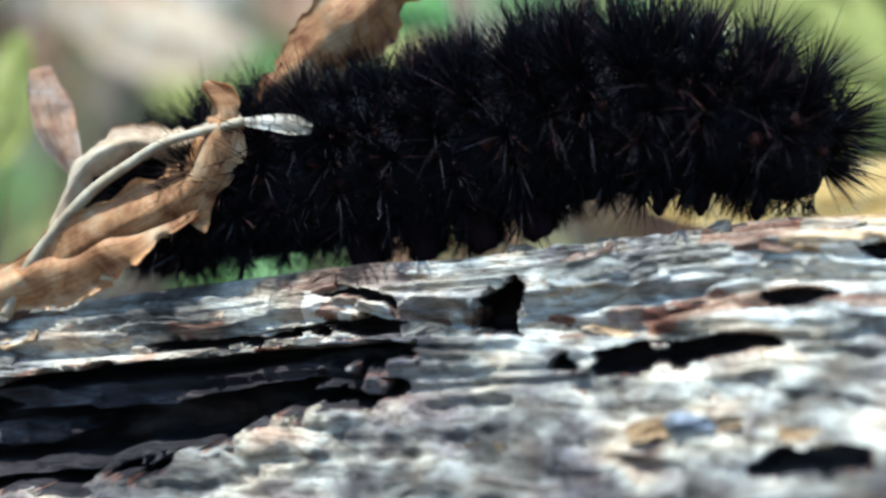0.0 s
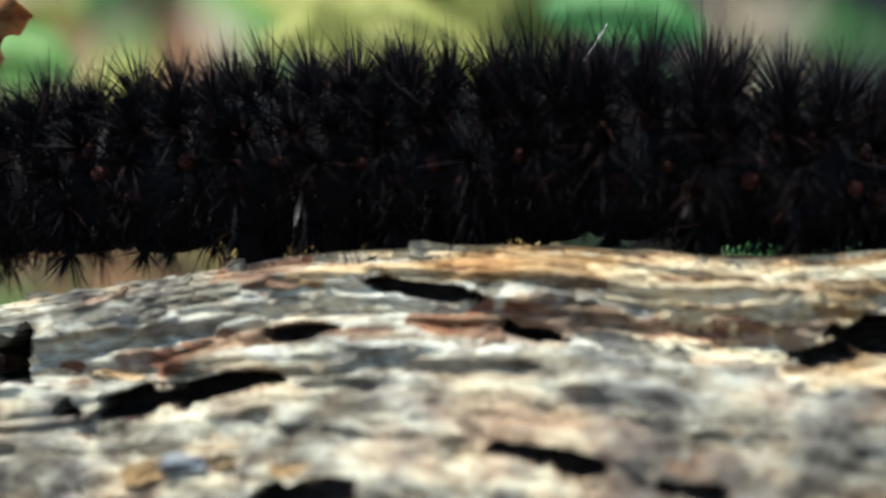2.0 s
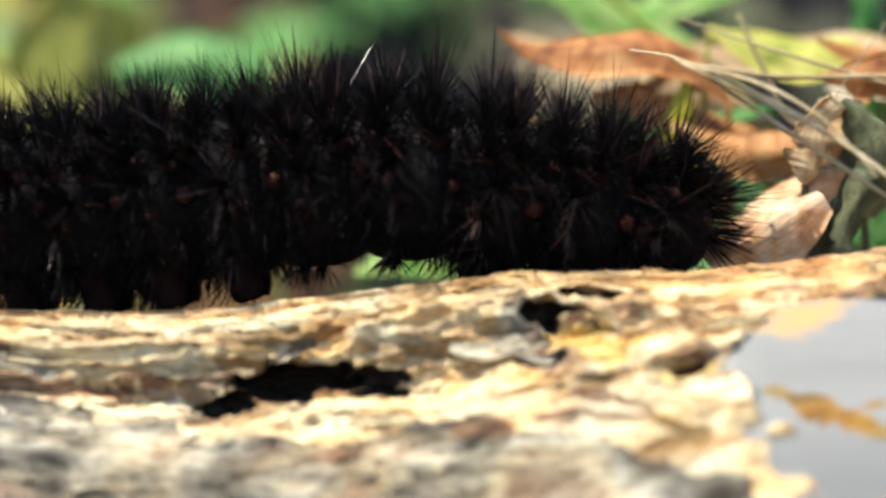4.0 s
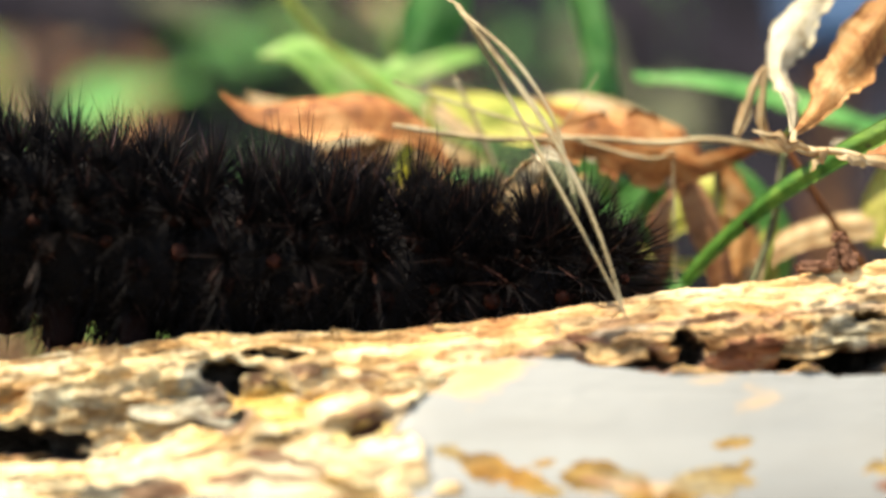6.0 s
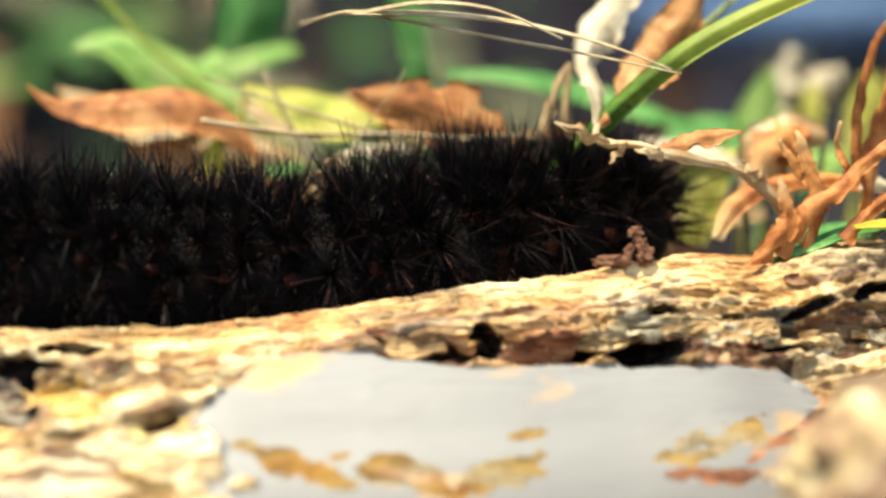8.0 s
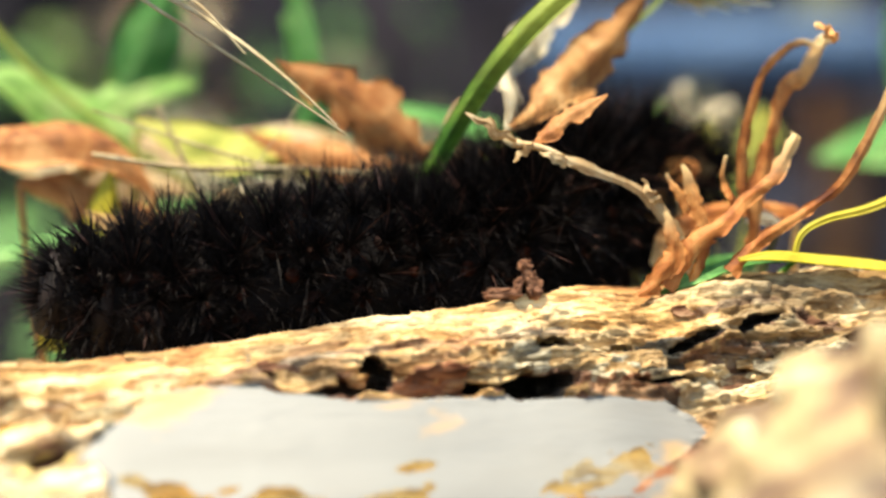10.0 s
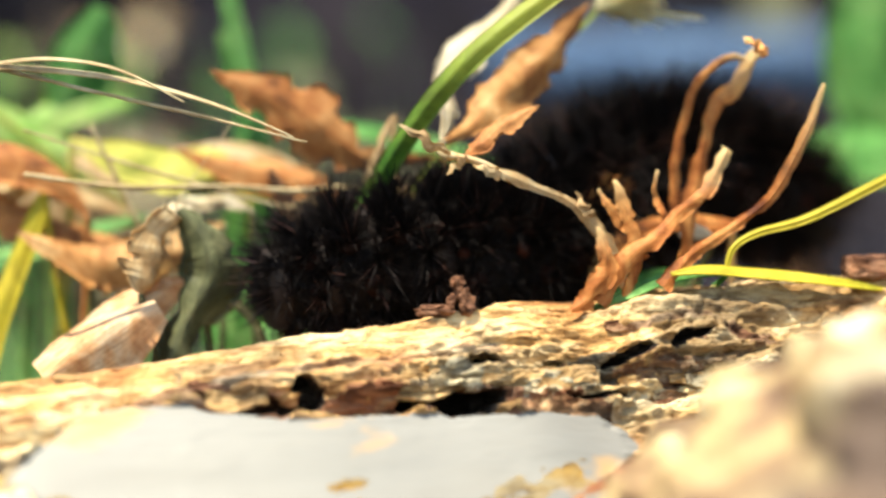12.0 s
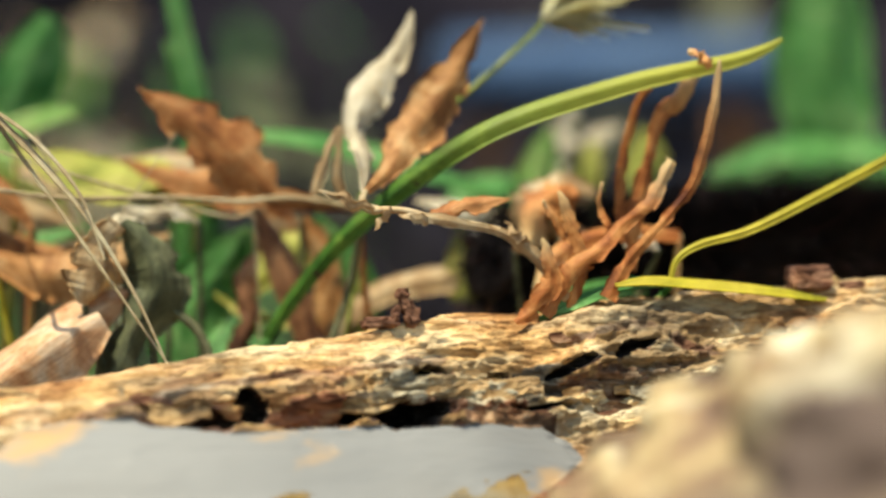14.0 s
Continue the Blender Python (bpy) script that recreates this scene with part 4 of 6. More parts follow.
tube("twig", "straw", [(0.0140, 0.0170, 0.0210), (0.0218, 0.0170, 0.0198), (0.0299, 0.0170, 0.0197), (0.0354, 0.0170, 0.0192), (0.0400, 0.0170, 0.0194), (0.0457, 0.0170, 0.0183)], [0.0004, 0.0004, 0.0004, 0.0005, 0.0005, 0.0006], "thin straw-coloured twig among leaves", "twig")
tube("twig", "straw", [(0.0141, 0.0180, 0.0247), (0.0193, 0.0180, 0.0228), (0.0254, 0.0180, 0.0208), (0.0308, 0.0180, 0.0191), (0.0350, 0.0180, 0.0180), (0.0369, 0.0180, 0.0187)], [0.0002, 0.0002, 0.0003, 0.0003, 0.0003, 0.0002], "very thin dry twig among leaves", "twig")
tube("twig", "straw", [(0.0194, 0.0220, 0.0255), (0.0215, 0.0220, 0.0208), (0.0232, 0.0220, 0.0170), (0.0255, 0.0220, 0.0160)], [0.0003, 0.0004, 0.0004, 0.0004], "thin tan twig among dry leaves", "twig")
tube("leaf_stalk", "olive_dry", [(0.0289, 0.0140, 0.0107), (0.0310, 0.0140, 0.0093), (0.0323, 0.0140, 0.0068), (0.0326, 0.0140, 0.0036)], [0.0007, 0.0008, 0.0007, 0.0006], "brown curved stalk of a leaf", "stalk")
tube("thin_fibre", "straw", [(0.0304, 0.0150, 0.0247), (0.0292, 0.0150, 0.0229), (0.0270, 0.0150, 0.0200), (0.0254, 0.0150, 0.0174)], [0.0001, 0.0001, 0.0001, 0.0001], "fine pale plant fibre hanging down", "fibre")
rib("green_leaf", "yellow_leaf", [(-0.0436, 0.0700, 0.0352), (-0.0459, 0.0700, 0.0259), (-0.0470, 0.0700, 0.0165), (-0.0479, 0.0700, 0.0046)], [0.0098, 0.0170, 0.0156, 0.0039], (30, 10), 0.3, 0.05, "broad yellow-green leaf far behind the log", "leaf")
rib("dry_leaf", "tan_dry", [(-0.1643, 0.1200, 0.0273), (-0.1540, 0.1200, 0.0201), (-0.1432, 0.1200, 0.0172), (-0.1326, 0.1200, 0.0169)], [0.0054, 0.0132, 0.0121, 0.0017], (35, 20), 0.3, 0.06, "tan dry leaf far behind the log", "leaf")
rib("green_leaf", "yellow_leaf", [(-0.0771, 0.0750, 0.0306), (-0.0664, 0.0750, 0.0278), (-0.0552, 0.0750, 0.0256), (-0.0460, 0.0750, 0.0227)], [0.0027, 0.0086, 0.0093, 0.0020], (40, 20), 0.3, 0.05, "yellow-green leaf of a weed far behind the log", "leaf")
rib("dry_strip", "rust_dry", [(0.0711, 0.0000, 0.0279), (0.0704, 0.0000, 0.0243), (0.0689, 0.0000, 0.0196), (0.0669, 0.0000, 0.0167), (0.0645, 0.0000, 0.0144), (0.0624, 0.0000, 0.0120), (0.0609, 0.0000, 0.0098)], [0.0005, 0.0010, 0.0012, 0.0010, 0.0011, 0.0014, 0.0016], (30, -20), 0.35, 0.12, "orange-brown dry leaf strip curving upward", "dry plant")
rib("dry_strip", "rust_dry", [(0.0669, 0.0005, 0.0202), (0.0654, 0.0005, 0.0178), (0.0636, 0.0005, 0.0160), (0.0613, 0.0005, 0.0142), (0.0586, 0.0005, 0.0121), (0.0558, 0.0005, 0.0089)], [0.0015, 0.0015, 0.0013, 0.0014, 0.0023, 0.0020], (20, -25), 0.35, 0.14, "orange-brown dry leaf strip with a torn pale tip", "dry plant")
rib("dry_strip", "rust_dry", [(0.0722, 0.0060, 0.0288), (0.0704, 0.0060, 0.0262), (0.0685, 0.0060, 0.0242), (0.0671, 0.0060, 0.0208), (0.0660, 0.0060, 0.0175), (0.0656, 0.0060, 0.0147), (0.0652, 0.0060, 0.0120)], [0.0014, 0.0017, 0.0018, 0.0016, 0.0022, 0.0026, 0.0019], (10, 30), 0.35, 0.16, "tall curled rust-brown dry leaf strip", "dry plant")
rib("dry_strip", "rust_dry", [(0.0712, 0.0055, 0.0278), (0.0698, 0.0055, 0.0282), (0.0682, 0.0055, 0.0276), (0.0666, 0.0055, 0.0259), (0.0655, 0.0055, 0.0233), (0.0647, 0.0055, 0.0203), (0.0644, 0.0055, 0.0175), (0.0645, 0.0055, 0.0143)], [0.0004, 0.0006, 0.0007, 0.0008, 0.0010, 0.0014, 0.0015, 0.0011], (-10, 30), 0.35, 0.12, "looped narrow dry leaf strip", "dry plant")
rib("dry_strip", "rust_dry", [(0.0578, 0.0010, 0.0181), (0.0584, 0.0010, 0.0163), (0.0589, 0.0010, 0.0144), (0.0595, 0.0010, 0.0120), (0.0586, 0.0010, 0.0090)], [0.0003, 0.0014, 0.0015, 0.0012, 0.0016], (-10, 20), 0.35, 0.16, "crumpled rust-brown dry leaf at the stem foot", "dry plant")
rib("dry_strip", "rust_dry", [(0.0567, 0.0015, 0.0175), (0.0574, 0.0015, 0.0163), (0.0589, 0.0015, 0.0142), (0.0601, 0.0015, 0.0120)], [0.0003, 0.0009, 0.0010, 0.0009], (30, -20), 0.35, 0.16, "small torn dry leaf at the stem foot", "dry plant")
rib("dry_strip", "rust_dry", [(0.0560, 0.0000, 0.0145), (0.0564, 0.0000, 0.0129), (0.0566, 0.0000, 0.0112), (0.0550, 0.0000, 0.0093), (0.0536, 0.0000, 0.0083)], [0.0003, 0.0015, 0.0020, 0.0020, 0.0007], (15, -20), 0.35, 0.2, "ragged leaf base on the bark", "dry plant")
rib("dry_strip", "rust_dry", [(0.0615, 0.0015, 0.0188), (0.0612, 0.0015, 0.0172), (0.0617, 0.0015, 0.0156), (0.0621, 0.0015, 0.0139)], [0.0003, 0.0005, 0.0009, 0.0011], (10, 30), 0.35, 0.13, "short dry sprout with a torn tip", "dry plant")
rib("dry_strip", "rust_dry", [(0.0689, 0.0010, 0.0288), (0.0700, 0.0010, 0.0284), (0.0707, 0.0010, 0.0275)], [0.0006, 0.0013, 0.0007], (40, -20), 0.35, 0.15, "crumpled dry tip of a leaf strip", "dry plant")
rib("dry_leaf", "pale_dry", [(0.0714, 0.0460, 0.0239), (0.0734, 0.0460, 0.0274), (0.0745, 0.0460, 0.0309)], [0.0024, 0.0036, 0.0010], (20, -10), 0.4, 0.3, "pale withered leaf far behind the log", "leaf")
rib("dry_leaf", "pale_dry", [(0.0754, 0.0470, 0.0239), (0.0775, 0.0470, 0.0268), (0.0801, 0.0470, 0.0289)], [0.0018, 0.0034, 0.0008], (-20, 20), 0.4, 0.3, "pale withered leaf in the shade behind the log", "leaf")
rib("dry_leaf", "rust_dry", [(0.0588, 0.0130, 0.0147), (0.0603, 0.0130, 0.0184), (0.0628, 0.0130, 0.0188), (0.0617, 0.0130, 0.0165)], [0.0019, 0.0036, 0.0028, 0.0014], (20, 60), 0.8, 0.3, "crumpled rust-orange dry leaf behind the log", "leaf")
rib("yellow_grass", "yellow_blade", [(0.0660, 0.0000, 0.0108), (0.0667, 0.0000, 0.0126), (0.0687, 0.0000, 0.0137), (0.0729, 0.0000, 0.0147), (0.0788, 0.0000, 0.0172), (0.0863, 0.0000, 0.0206), (0.0946, 0.0000, 0.0247)], [0.0004, 0.0005, 0.0006, 0.0007, 0.0008, 0.0008, 0.0007], (30, 10), 0.3, 0.02, "yellow grass blade with dark spots", "grass")
rib("yellow_grass", "yellow_blade", [(0.0614, -0.0005, 0.0108), (0.0642, -0.0005, 0.0111), (0.0683, -0.0005, 0.0107), (0.0724, -0.0005, 0.0102), (0.0767, -0.0005, 0.0095), (0.0786, -0.0005, 0.0090)], [0.0004, 0.0014, 0.0016, 0.0015, 0.0011, 0.0003], (60, 55), 0.3, 0.02, "short yellow-green blade lying along the log", "grass")
rib("grass_blade", "green_leaf", [(0.0557, 0.0010, 0.0085), (0.0584, 0.0010, 0.0095), (0.0621, 0.0010, 0.0107), (0.0666, 0.0010, 0.0107)], [0.0004, 0.0011, 0.0011, 0.0003], (40, 50), 0.3, 0, "short green grass blade on the log", "grass")
rib("yellow_grass", "yellow_blade", [(0.0101, 0.0240, 0.0055), (0.0111, 0.0240, 0.0092), (0.0128, 0.0240, 0.0134), (0.0145, 0.0240, 0.0177), (0.0155, 0.0240, 0.0205)], [0.0021, 0.0022, 0.0019, 0.0017, 0.0005], (10, 20), 0.3, 0.02, "yellowing grass blade behind the log", "grass")
rib("grass_blade", "green_leaf", [(0.0051, 0.0320, 0.0135), (0.0119, 0.0320, 0.0153), (0.0178, 0.0320, 0.0172), (0.0243, 0.0320, 0.0186)], [0.0015, 0.0023, 0.0021, 0.0005], (40, 40), 0.3, 0, "green grass blade leaning over", "grass")
rib("dry_leaf", "russet", [(-0.0002, 0.0240, 0.0248), (0.0026, 0.0240, 0.0231), (0.0072, 0.0240, 0.0228), (0.0124, 0.0240, 0.0230), (0.0162, 0.0240, 0.0213), (0.0189, 0.0240, 0.0184)], [0.0002, 0.0021, 0.0046, 0.0046, 0.0029, 0.0005], (45, 25), 0.4, 0.06, "russet dry leaf with a pale pointed tip", "leaf")
rib("green_leaf", "fresh_leaf", [(0.0021, 0.0420, 0.0305), (0.0061, 0.0420, 0.0310), (0.0108, 0.0420, 0.0283), (0.0150, 0.0420, 0.0261), (0.0193, 0.0420, 0.0247)], [0.0004, 0.0036, 0.0057, 0.0044, 0.0011], (40, 10), 0.3, 0.06, "bright green leaf of a broad-leaved weed", "leaf")
rib("green_leaf", "fresh_leaf", [(0.0240, 0.0460, 0.0309), (0.0201, 0.0460, 0.0307), (0.0157, 0.0460, 0.0296), (0.0124, 0.0460, 0.0274)], [0.0004, 0.0031, 0.0034, 0.0011], (-45, -20), 0.3, 0.04, "light green leaf of a broad-leaved weed", "leaf")
rib("green_leaf", "fresh_leaf", [(0.0216, 0.0500, 0.0398), (0.0198, 0.0500, 0.0352), (0.0175, 0.0500, 0.0318), (0.0152, 0.0500, 0.0279)], [0.0035, 0.0052, 0.0048, 0.0017], (10, 25), 0.3, 0.04, "upright green leaf of a broad-leaved weed", "leaf")
rib("yellow_leaf", "yellow_leaf", [(0.0181, 0.0290, 0.0247), (0.0218, 0.0290, 0.0240), (0.0252, 0.0290, 0.0229), (0.0302, 0.0290, 0.0214), (0.0332, 0.0290, 0.0196)], [0.0005, 0.0036, 0.0042, 0.0028, 0.0004], (40, 25), 0.3, 0.05, "yellow-green drooping leaf of a weed", "leaf")
rib("dry_leaf", "russet", [(0.0267, 0.0260, 0.0238), (0.0309, 0.0260, 0.0223), (0.0348, 0.0260, 0.0215), (0.0388, 0.0260, 0.0202), (0.0412, 0.0260, 0.0182)], [0.0002, 0.0028, 0.0039, 0.0032, 0.0005], (35, 20), 0.4, 0.08, "russet dry leaf with torn edges", "leaf")
rib("dry_leaf", "pale_dry", [(0.0265, 0.0220, 0.0193), (0.0284, 0.0220, 0.0189), (0.0308, 0.0220, 0.0189), (0.0327, 0.0220, 0.0180)], [0.0004, 0.0013, 0.0012, 0.0003], (20, 30), 0.5, 0.1, "small white dry leaf in the litter", "leaf")
tube("flowering_weed", "green_stem", [(0.0048, 0.0380, 0.0353), (0.0089, 0.0380, 0.0306), (0.0134, 0.0380, 0.0269), (0.0175, 0.0380, 0.0232), (0.0227, 0.0380, 0.0200), (0.0247, 0.0380, 0.0131)], [0.0008, 0.0007, 0.0007, 0.0007, 0.0006, 0.0006], "yellow-green weed stem behind the log", "stem")
rib("grass_blade", "green_leaf", [(0.0329, 0.0420, 0.0372), (0.0342, 0.0420, 0.0317), (0.0354, 0.0420, 0.0267), (0.0356, 0.0420, 0.0207), (0.0356, 0.0420, 0.0119)], [0.0020, 0.0024, 0.0026, 0.0027, 0.0027], (10, 10), 0.3, 0, "upright green grass blade behind the log", "grass")
rib("grass_blade", "green_leaf", [(0.0375, 0.0360, 0.0270), (0.0429, 0.0360, 0.0270), (0.0494, 0.0360, 0.0259), (0.0548, 0.0360, 0.0242), (0.0597, 0.0360, 0.0220), (0.0657, 0.0360, 0.0203), (0.0712, 0.0360, 0.0159)], [0.0011, 0.0018, 0.0020, 0.0021, 0.0020, 0.0019, 0.0011], (50, 45), 0.3, 0, "arching green grass blade behind twigs", "grass")
rib("curled_leaf", "tan_dry", [(0.0582, 0.0160, 0.0139), (0.0597, 0.0160, 0.0177), (0.0622, 0.0160, 0.0195), (0.0659, 0.0160, 0.0188)], [0.0010, 0.0031, 0.0036, 0.0015], (30, -10), 0.4, 0.25, "crumpled tan dry leaf behind the log", "leaf")
rib("curled_leaf", "orange_dry", [(0.0657, 0.0140, 0.0146), (0.0628, 0.0140, 0.0165), (0.0604, 0.0140, 0.0161), (0.0580, 0.0140, 0.0143)], [0.0010, 0.0029, 0.0028, 0.0009], (-50, -20), 0.4, 0.25, "crumpled orange dry leaf behind the log", "leaf")
rib("curled_leaf", "pale_dry", [(0.0520, 0.0240, 0.0196), (0.0560, 0.0240, 0.0189), (0.0602, 0.0240, 0.0179), (0.0632, 0.0240, 0.0158)], [0.0007, 0.0022, 0.0020, 0.0006], (50, 40), 0.4, 0.06, "pale dry leaf lying level", "leaf")
rib("yellow_leaf", "yellow_leaf", [(0.0562, 0.0240, 0.0105), (0.0568, 0.0240, 0.0139), (0.0584, 0.0240, 0.0169), (0.0610, 0.0240, 0.0183)], [0.0030, 0.0045, 0.0040, 0.0010], (10, 20), 0.3, 0.05, "yellow-green leaf behind the log", "leaf")
pushed_leaf = rib("dry_leaf", "rust_dry", [(0.0515, 0.0090, 0.0101), (0.0530, 0.0090, 0.0127), (0.0558, 0.0090, 0.0142), (0.0599, 0.0090, 0.0148), (0.0640, 0.0090, 0.0143)], [0.0009, 0.0018, 0.0016, 0.0016, 0.0014], (25, 40), 0.6, 0.05, "rust-brown arching dry leaf", "leaf")
rib("green_leaf", "green_leaf", [(0.0590, 0.0120, 0.0091), (0.0619, 0.0120, 0.0102), (0.0651, 0.0120, 0.0108), (0.0686, 0.0120, 0.0112)], [0.0009, 0.0023, 0.0026, 0.0010], (50, 45), 0.3, 0.04, "small dark green leaf on the log", "leaf")
rib("dry_leaf", "tan_dry", [(0.0174, 0.0350, 0.0246), (0.0220, 0.0350, 0.0232), (0.0278, 0.0350, 0.0239), (0.0335, 0.0350, 0.0239), (0.0393, 0.0350, 0.0212), (0.0434, 0.0350, 0.0180)], [0.0010, 0.0031, 0.0036, 0.0039, 0.0035, 0.0011], (40, 20), 0.4, 0.06, "tan dry leaf bent over the stems", "leaf")
rib("dry_leaf", "tan_dry", [(0.0437, 0.0245, 0.0077), (0.0477, 0.0245, 0.0111), (0.0523, 0.0245, 0.0124), (0.0572, 0.0245, 0.0129), (0.0633, 0.0245, 0.0133)], [0.0009, 0.0022, 0.0026, 0.0027, 0.0016], (30, 20), 0.4, 0.04, "broad tan dry leaf behind the log", "leaf")
rib("yellow_leaf", "yellow_leaf", [(0.0368, 0.0240, 0.0117), (0.0388, 0.0240, 0.0141), (0.0413, 0.0240, 0.0155), (0.0442, 0.0240, 0.0159)], [0.0010, 0.0034, 0.0039, 0.0010], (20, 10), 0.3, 0.05, "small yellow-green leaf behind the log", "leaf")
rib("dry_leaf", "orange_dry", [(0.0428, 0.0225, 0.0081), (0.0435, 0.0225, 0.0115), (0.0429, 0.0225, 0.0153), (0.0415, 0.0225, 0.0183)], [0.0015, 0.0024, 0.0024, 0.0010], (10, 20), 0.6, 0.1, "orange-brown dry leaf standing behind the log", "leaf")
rib("dry_leaf", "tan_dry", [(0.0011, 0.0370, 0.0262), (0.0047, 0.0370, 0.0246), (0.0099, 0.0370, 0.0232), (0.0150, 0.0370, 0.0215), (0.0202, 0.0370, 0.0193), (0.0248, 0.0370, 0.0177)], [0.0003, 0.0031, 0.0057, 0.0058, 0.0042, 0.0005], (40, 15), 0.4, 0.06, "large tan dry leaf behind the log", "leaf")
rib("dry_leaf", "orange_dry", [(0.0134, 0.0220, 0.0168), (0.0171, 0.0220, 0.0149), (0.0217, 0.0220, 0.0139), (0.0273, 0.0220, 0.0152), (0.0302, 0.0220, 0.0170)], [0.0005, 0.0028, 0.0043, 0.0033, 0.0005], (35, -10), 0.5, 0.1, "orange-tan dry leaf in the litter", "leaf")
rib("dry_leaf", "pinkish_dry", [(0.0172, 0.0140, 0.0070), (0.0198, 0.0140, 0.0087), (0.0229, 0.0140, 0.0104), (0.0265, 0.0140, 0.0121)], [0.0013, 0.0036, 0.0036, 0.0009], (25, 10), 0.9, 0.04, "rolled pale dry leaf behind the log", "leaf")
rib("yellow_leaf", "gold_leaf", [(-0.0611, 0.0320, -0.0001), (-0.0550, 0.0320, 0.0015), (-0.0488, 0.0320, 0.0024), (-0.0417, 0.0320, 0.0018), (-0.0376, 0.0320, -0.0006)], [0.0010, 0.0046, 0.0056, 0.0046, 0.0010], (30, 20), 0.3, 0.04, "yellow leaf lying behind the log", "leaf")
rib("yellow_leaf", "gold_leaf", [(-0.0688, 0.0280, 0.0011), (-0.0628, 0.0280, 0.0015), (-0.0574, 0.0280, 0.0023), (-0.0515, 0.0280, 0.0026), (-0.0453, 0.0280, 0.0034)], [0.0010, 0.0045, 0.0055, 0.0050, 0.0010], (30, 20), 0.3, 0.04, "sunlit yellow leaf lying behind the log", "leaf")
rib("yellow_leaf", "gold_leaf", [(-0.0591, 0.0300, 0.0001), (-0.0542, 0.0300, 0.0016), (-0.0491, 0.0300, 0.0037), (-0.0424, 0.0300, 0.0047)], [0.0005, 0.0041, 0.0056, 0.0015], (30, 10), 0.3, 0.04, "sunlit yellow leaf lying behind the log", "leaf")
rib("dry_leaf", "orange_dry", [(-0.0945, 0.0260, -0.0007), (-0.0899, 0.0260, 0.0015), (-0.0853, 0.0260, 0.0017), (-0.0807, 0.0260, 0.0005)], [0.0010, 0.0041, 0.0040, 0.0005], (30, 10), 0.4, 0.06, "orange dry leaf in the litter", "leaf")
rib("green_leaf", "fresh_leaf", [(-0.0134, 0.0320, 0.0044), (-0.0094, 0.0320, 0.0060), (-0.0044, 0.0320, 0.0060), (0.0017, 0.0320, 0.0056)], [0.0005, 0.0036, 0.0041, 0.0005], (35, 15), 0.3, 0.04, "fresh green leaf behind the log", "leaf")
rib("curled_leaf", "orange_dry", [(-0.1003, -0.0002, 0.0089), (-0.0985, -0.0002, 0.0067), (-0.0996, -0.0002, 0.0038), (-0.1013, -0.0002, 0.0012), (-0.1060, -0.0002, -0.0021), (-0.1118, -0.0002, -0.0056), (-0.1177, -0.0002, -0.0082)], [0.0013, 0.0030, 0.0047, 0.0056, 0.0048, 0.0040, 0.0027], (-30, 10), 0.7, 0.22, "large tan dry leaf with curled ragged edges", "leaf clump")
rib("curled_leaf", "tan_dry", [(-0.0975, 0.0010, 0.0063), (-0.1014, 0.0010, 0.0046), (-0.1063, 0.0010, 0.0041), (-0.1099, 0.0010, 0.0019), (-0.1124, 0.0010, -0.0026)], [0.0013, 0.0026, 0.0031, 0.0024, 0.0013], (20, -40), 0.8, 0.25, "tan dry leaf with a rolled rim", "leaf clump")
rib("curled_leaf", "pinkish_dry", [(-0.1148, 0.0030, 0.0095), (-0.1139, 0.0030, 0.0065), (-0.1129, 0.0030, 0.0039), (-0.1111, 0.0030, 0.0009)], [0.0018, 0.0034, 0.0031, 0.0009], (20, -10), 0.6, 0.05, "reddish-brown tip of a dry leaf", "leaf clump")
rib("curled_leaf", "orange_dry", [(-0.1002, -0.0006, -0.0005), (-0.1041, -0.0006, -0.0028), (-0.1085, -0.0006, -0.0044), (-0.1130, -0.0006, -0.0065), (-0.1184, -0.0006, -0.0086)], [0.0006, 0.0026, 0.0039, 0.0045, 0.0027], (-40, -20), 0.6, 0.2, "orange-brown dry leaf behind the log", "leaf clump")
rib("curled_leaf", "orange_dry", [(-0.1067, -0.0004, -0.0065), (-0.1103, -0.0004, -0.0074), (-0.1130, -0.0004, -0.0078), (-0.1185, -0.0004, -0.0091)], [0.0004, 0.0019, 0.0027, 0.0018], (-40, -20), 0.6, 0.2, "orange-brown dry leaf end", "leaf clump")
rib("dry_leaf", "pale_dry", [(-0.0972, 0.0000, 0.0063), (-0.0950, 0.0000, 0.0064), (-0.0933, 0.0000, 0.0063), (-0.0919, 0.0000, 0.0061)], [0.0006, 0.0013, 0.0015, 0.0008], (20, 10), 0.3, 0.05, "small pale dry leaf end", "leaf clump")
rib("dry_leaf", "orange_dry", [(-0.0990, 0.0060, 0.0064), (-0.0960, 0.0060, 0.0097), (-0.0930, 0.0060, 0.0125), (-0.0895, 0.0060, 0.0153), (-0.0857, 0.0060, 0.0189)], [0.0007, 0.0031, 0.0053, 0.0062, 0.0035], (20, -20), 0.5, 0.12, "pale tan dry leaf standing upright", "leaf clump")
tube("twig", "straw", [(-0.1152, -0.0005, -0.0097), (-0.1131, -0.0005, -0.0052), (-0.1092, -0.0005, -0.0002), (-0.1057, -0.0005, 0.0026), (-0.1027, -0.0005, 0.0045), (-0.0970, -0.0005, 0.0063)], [0.0010, 0.0010, 0.0009, 0.0008, 0.0007, 0.0008], "straw-coloured dry stalk of a weed", "leaf clump")
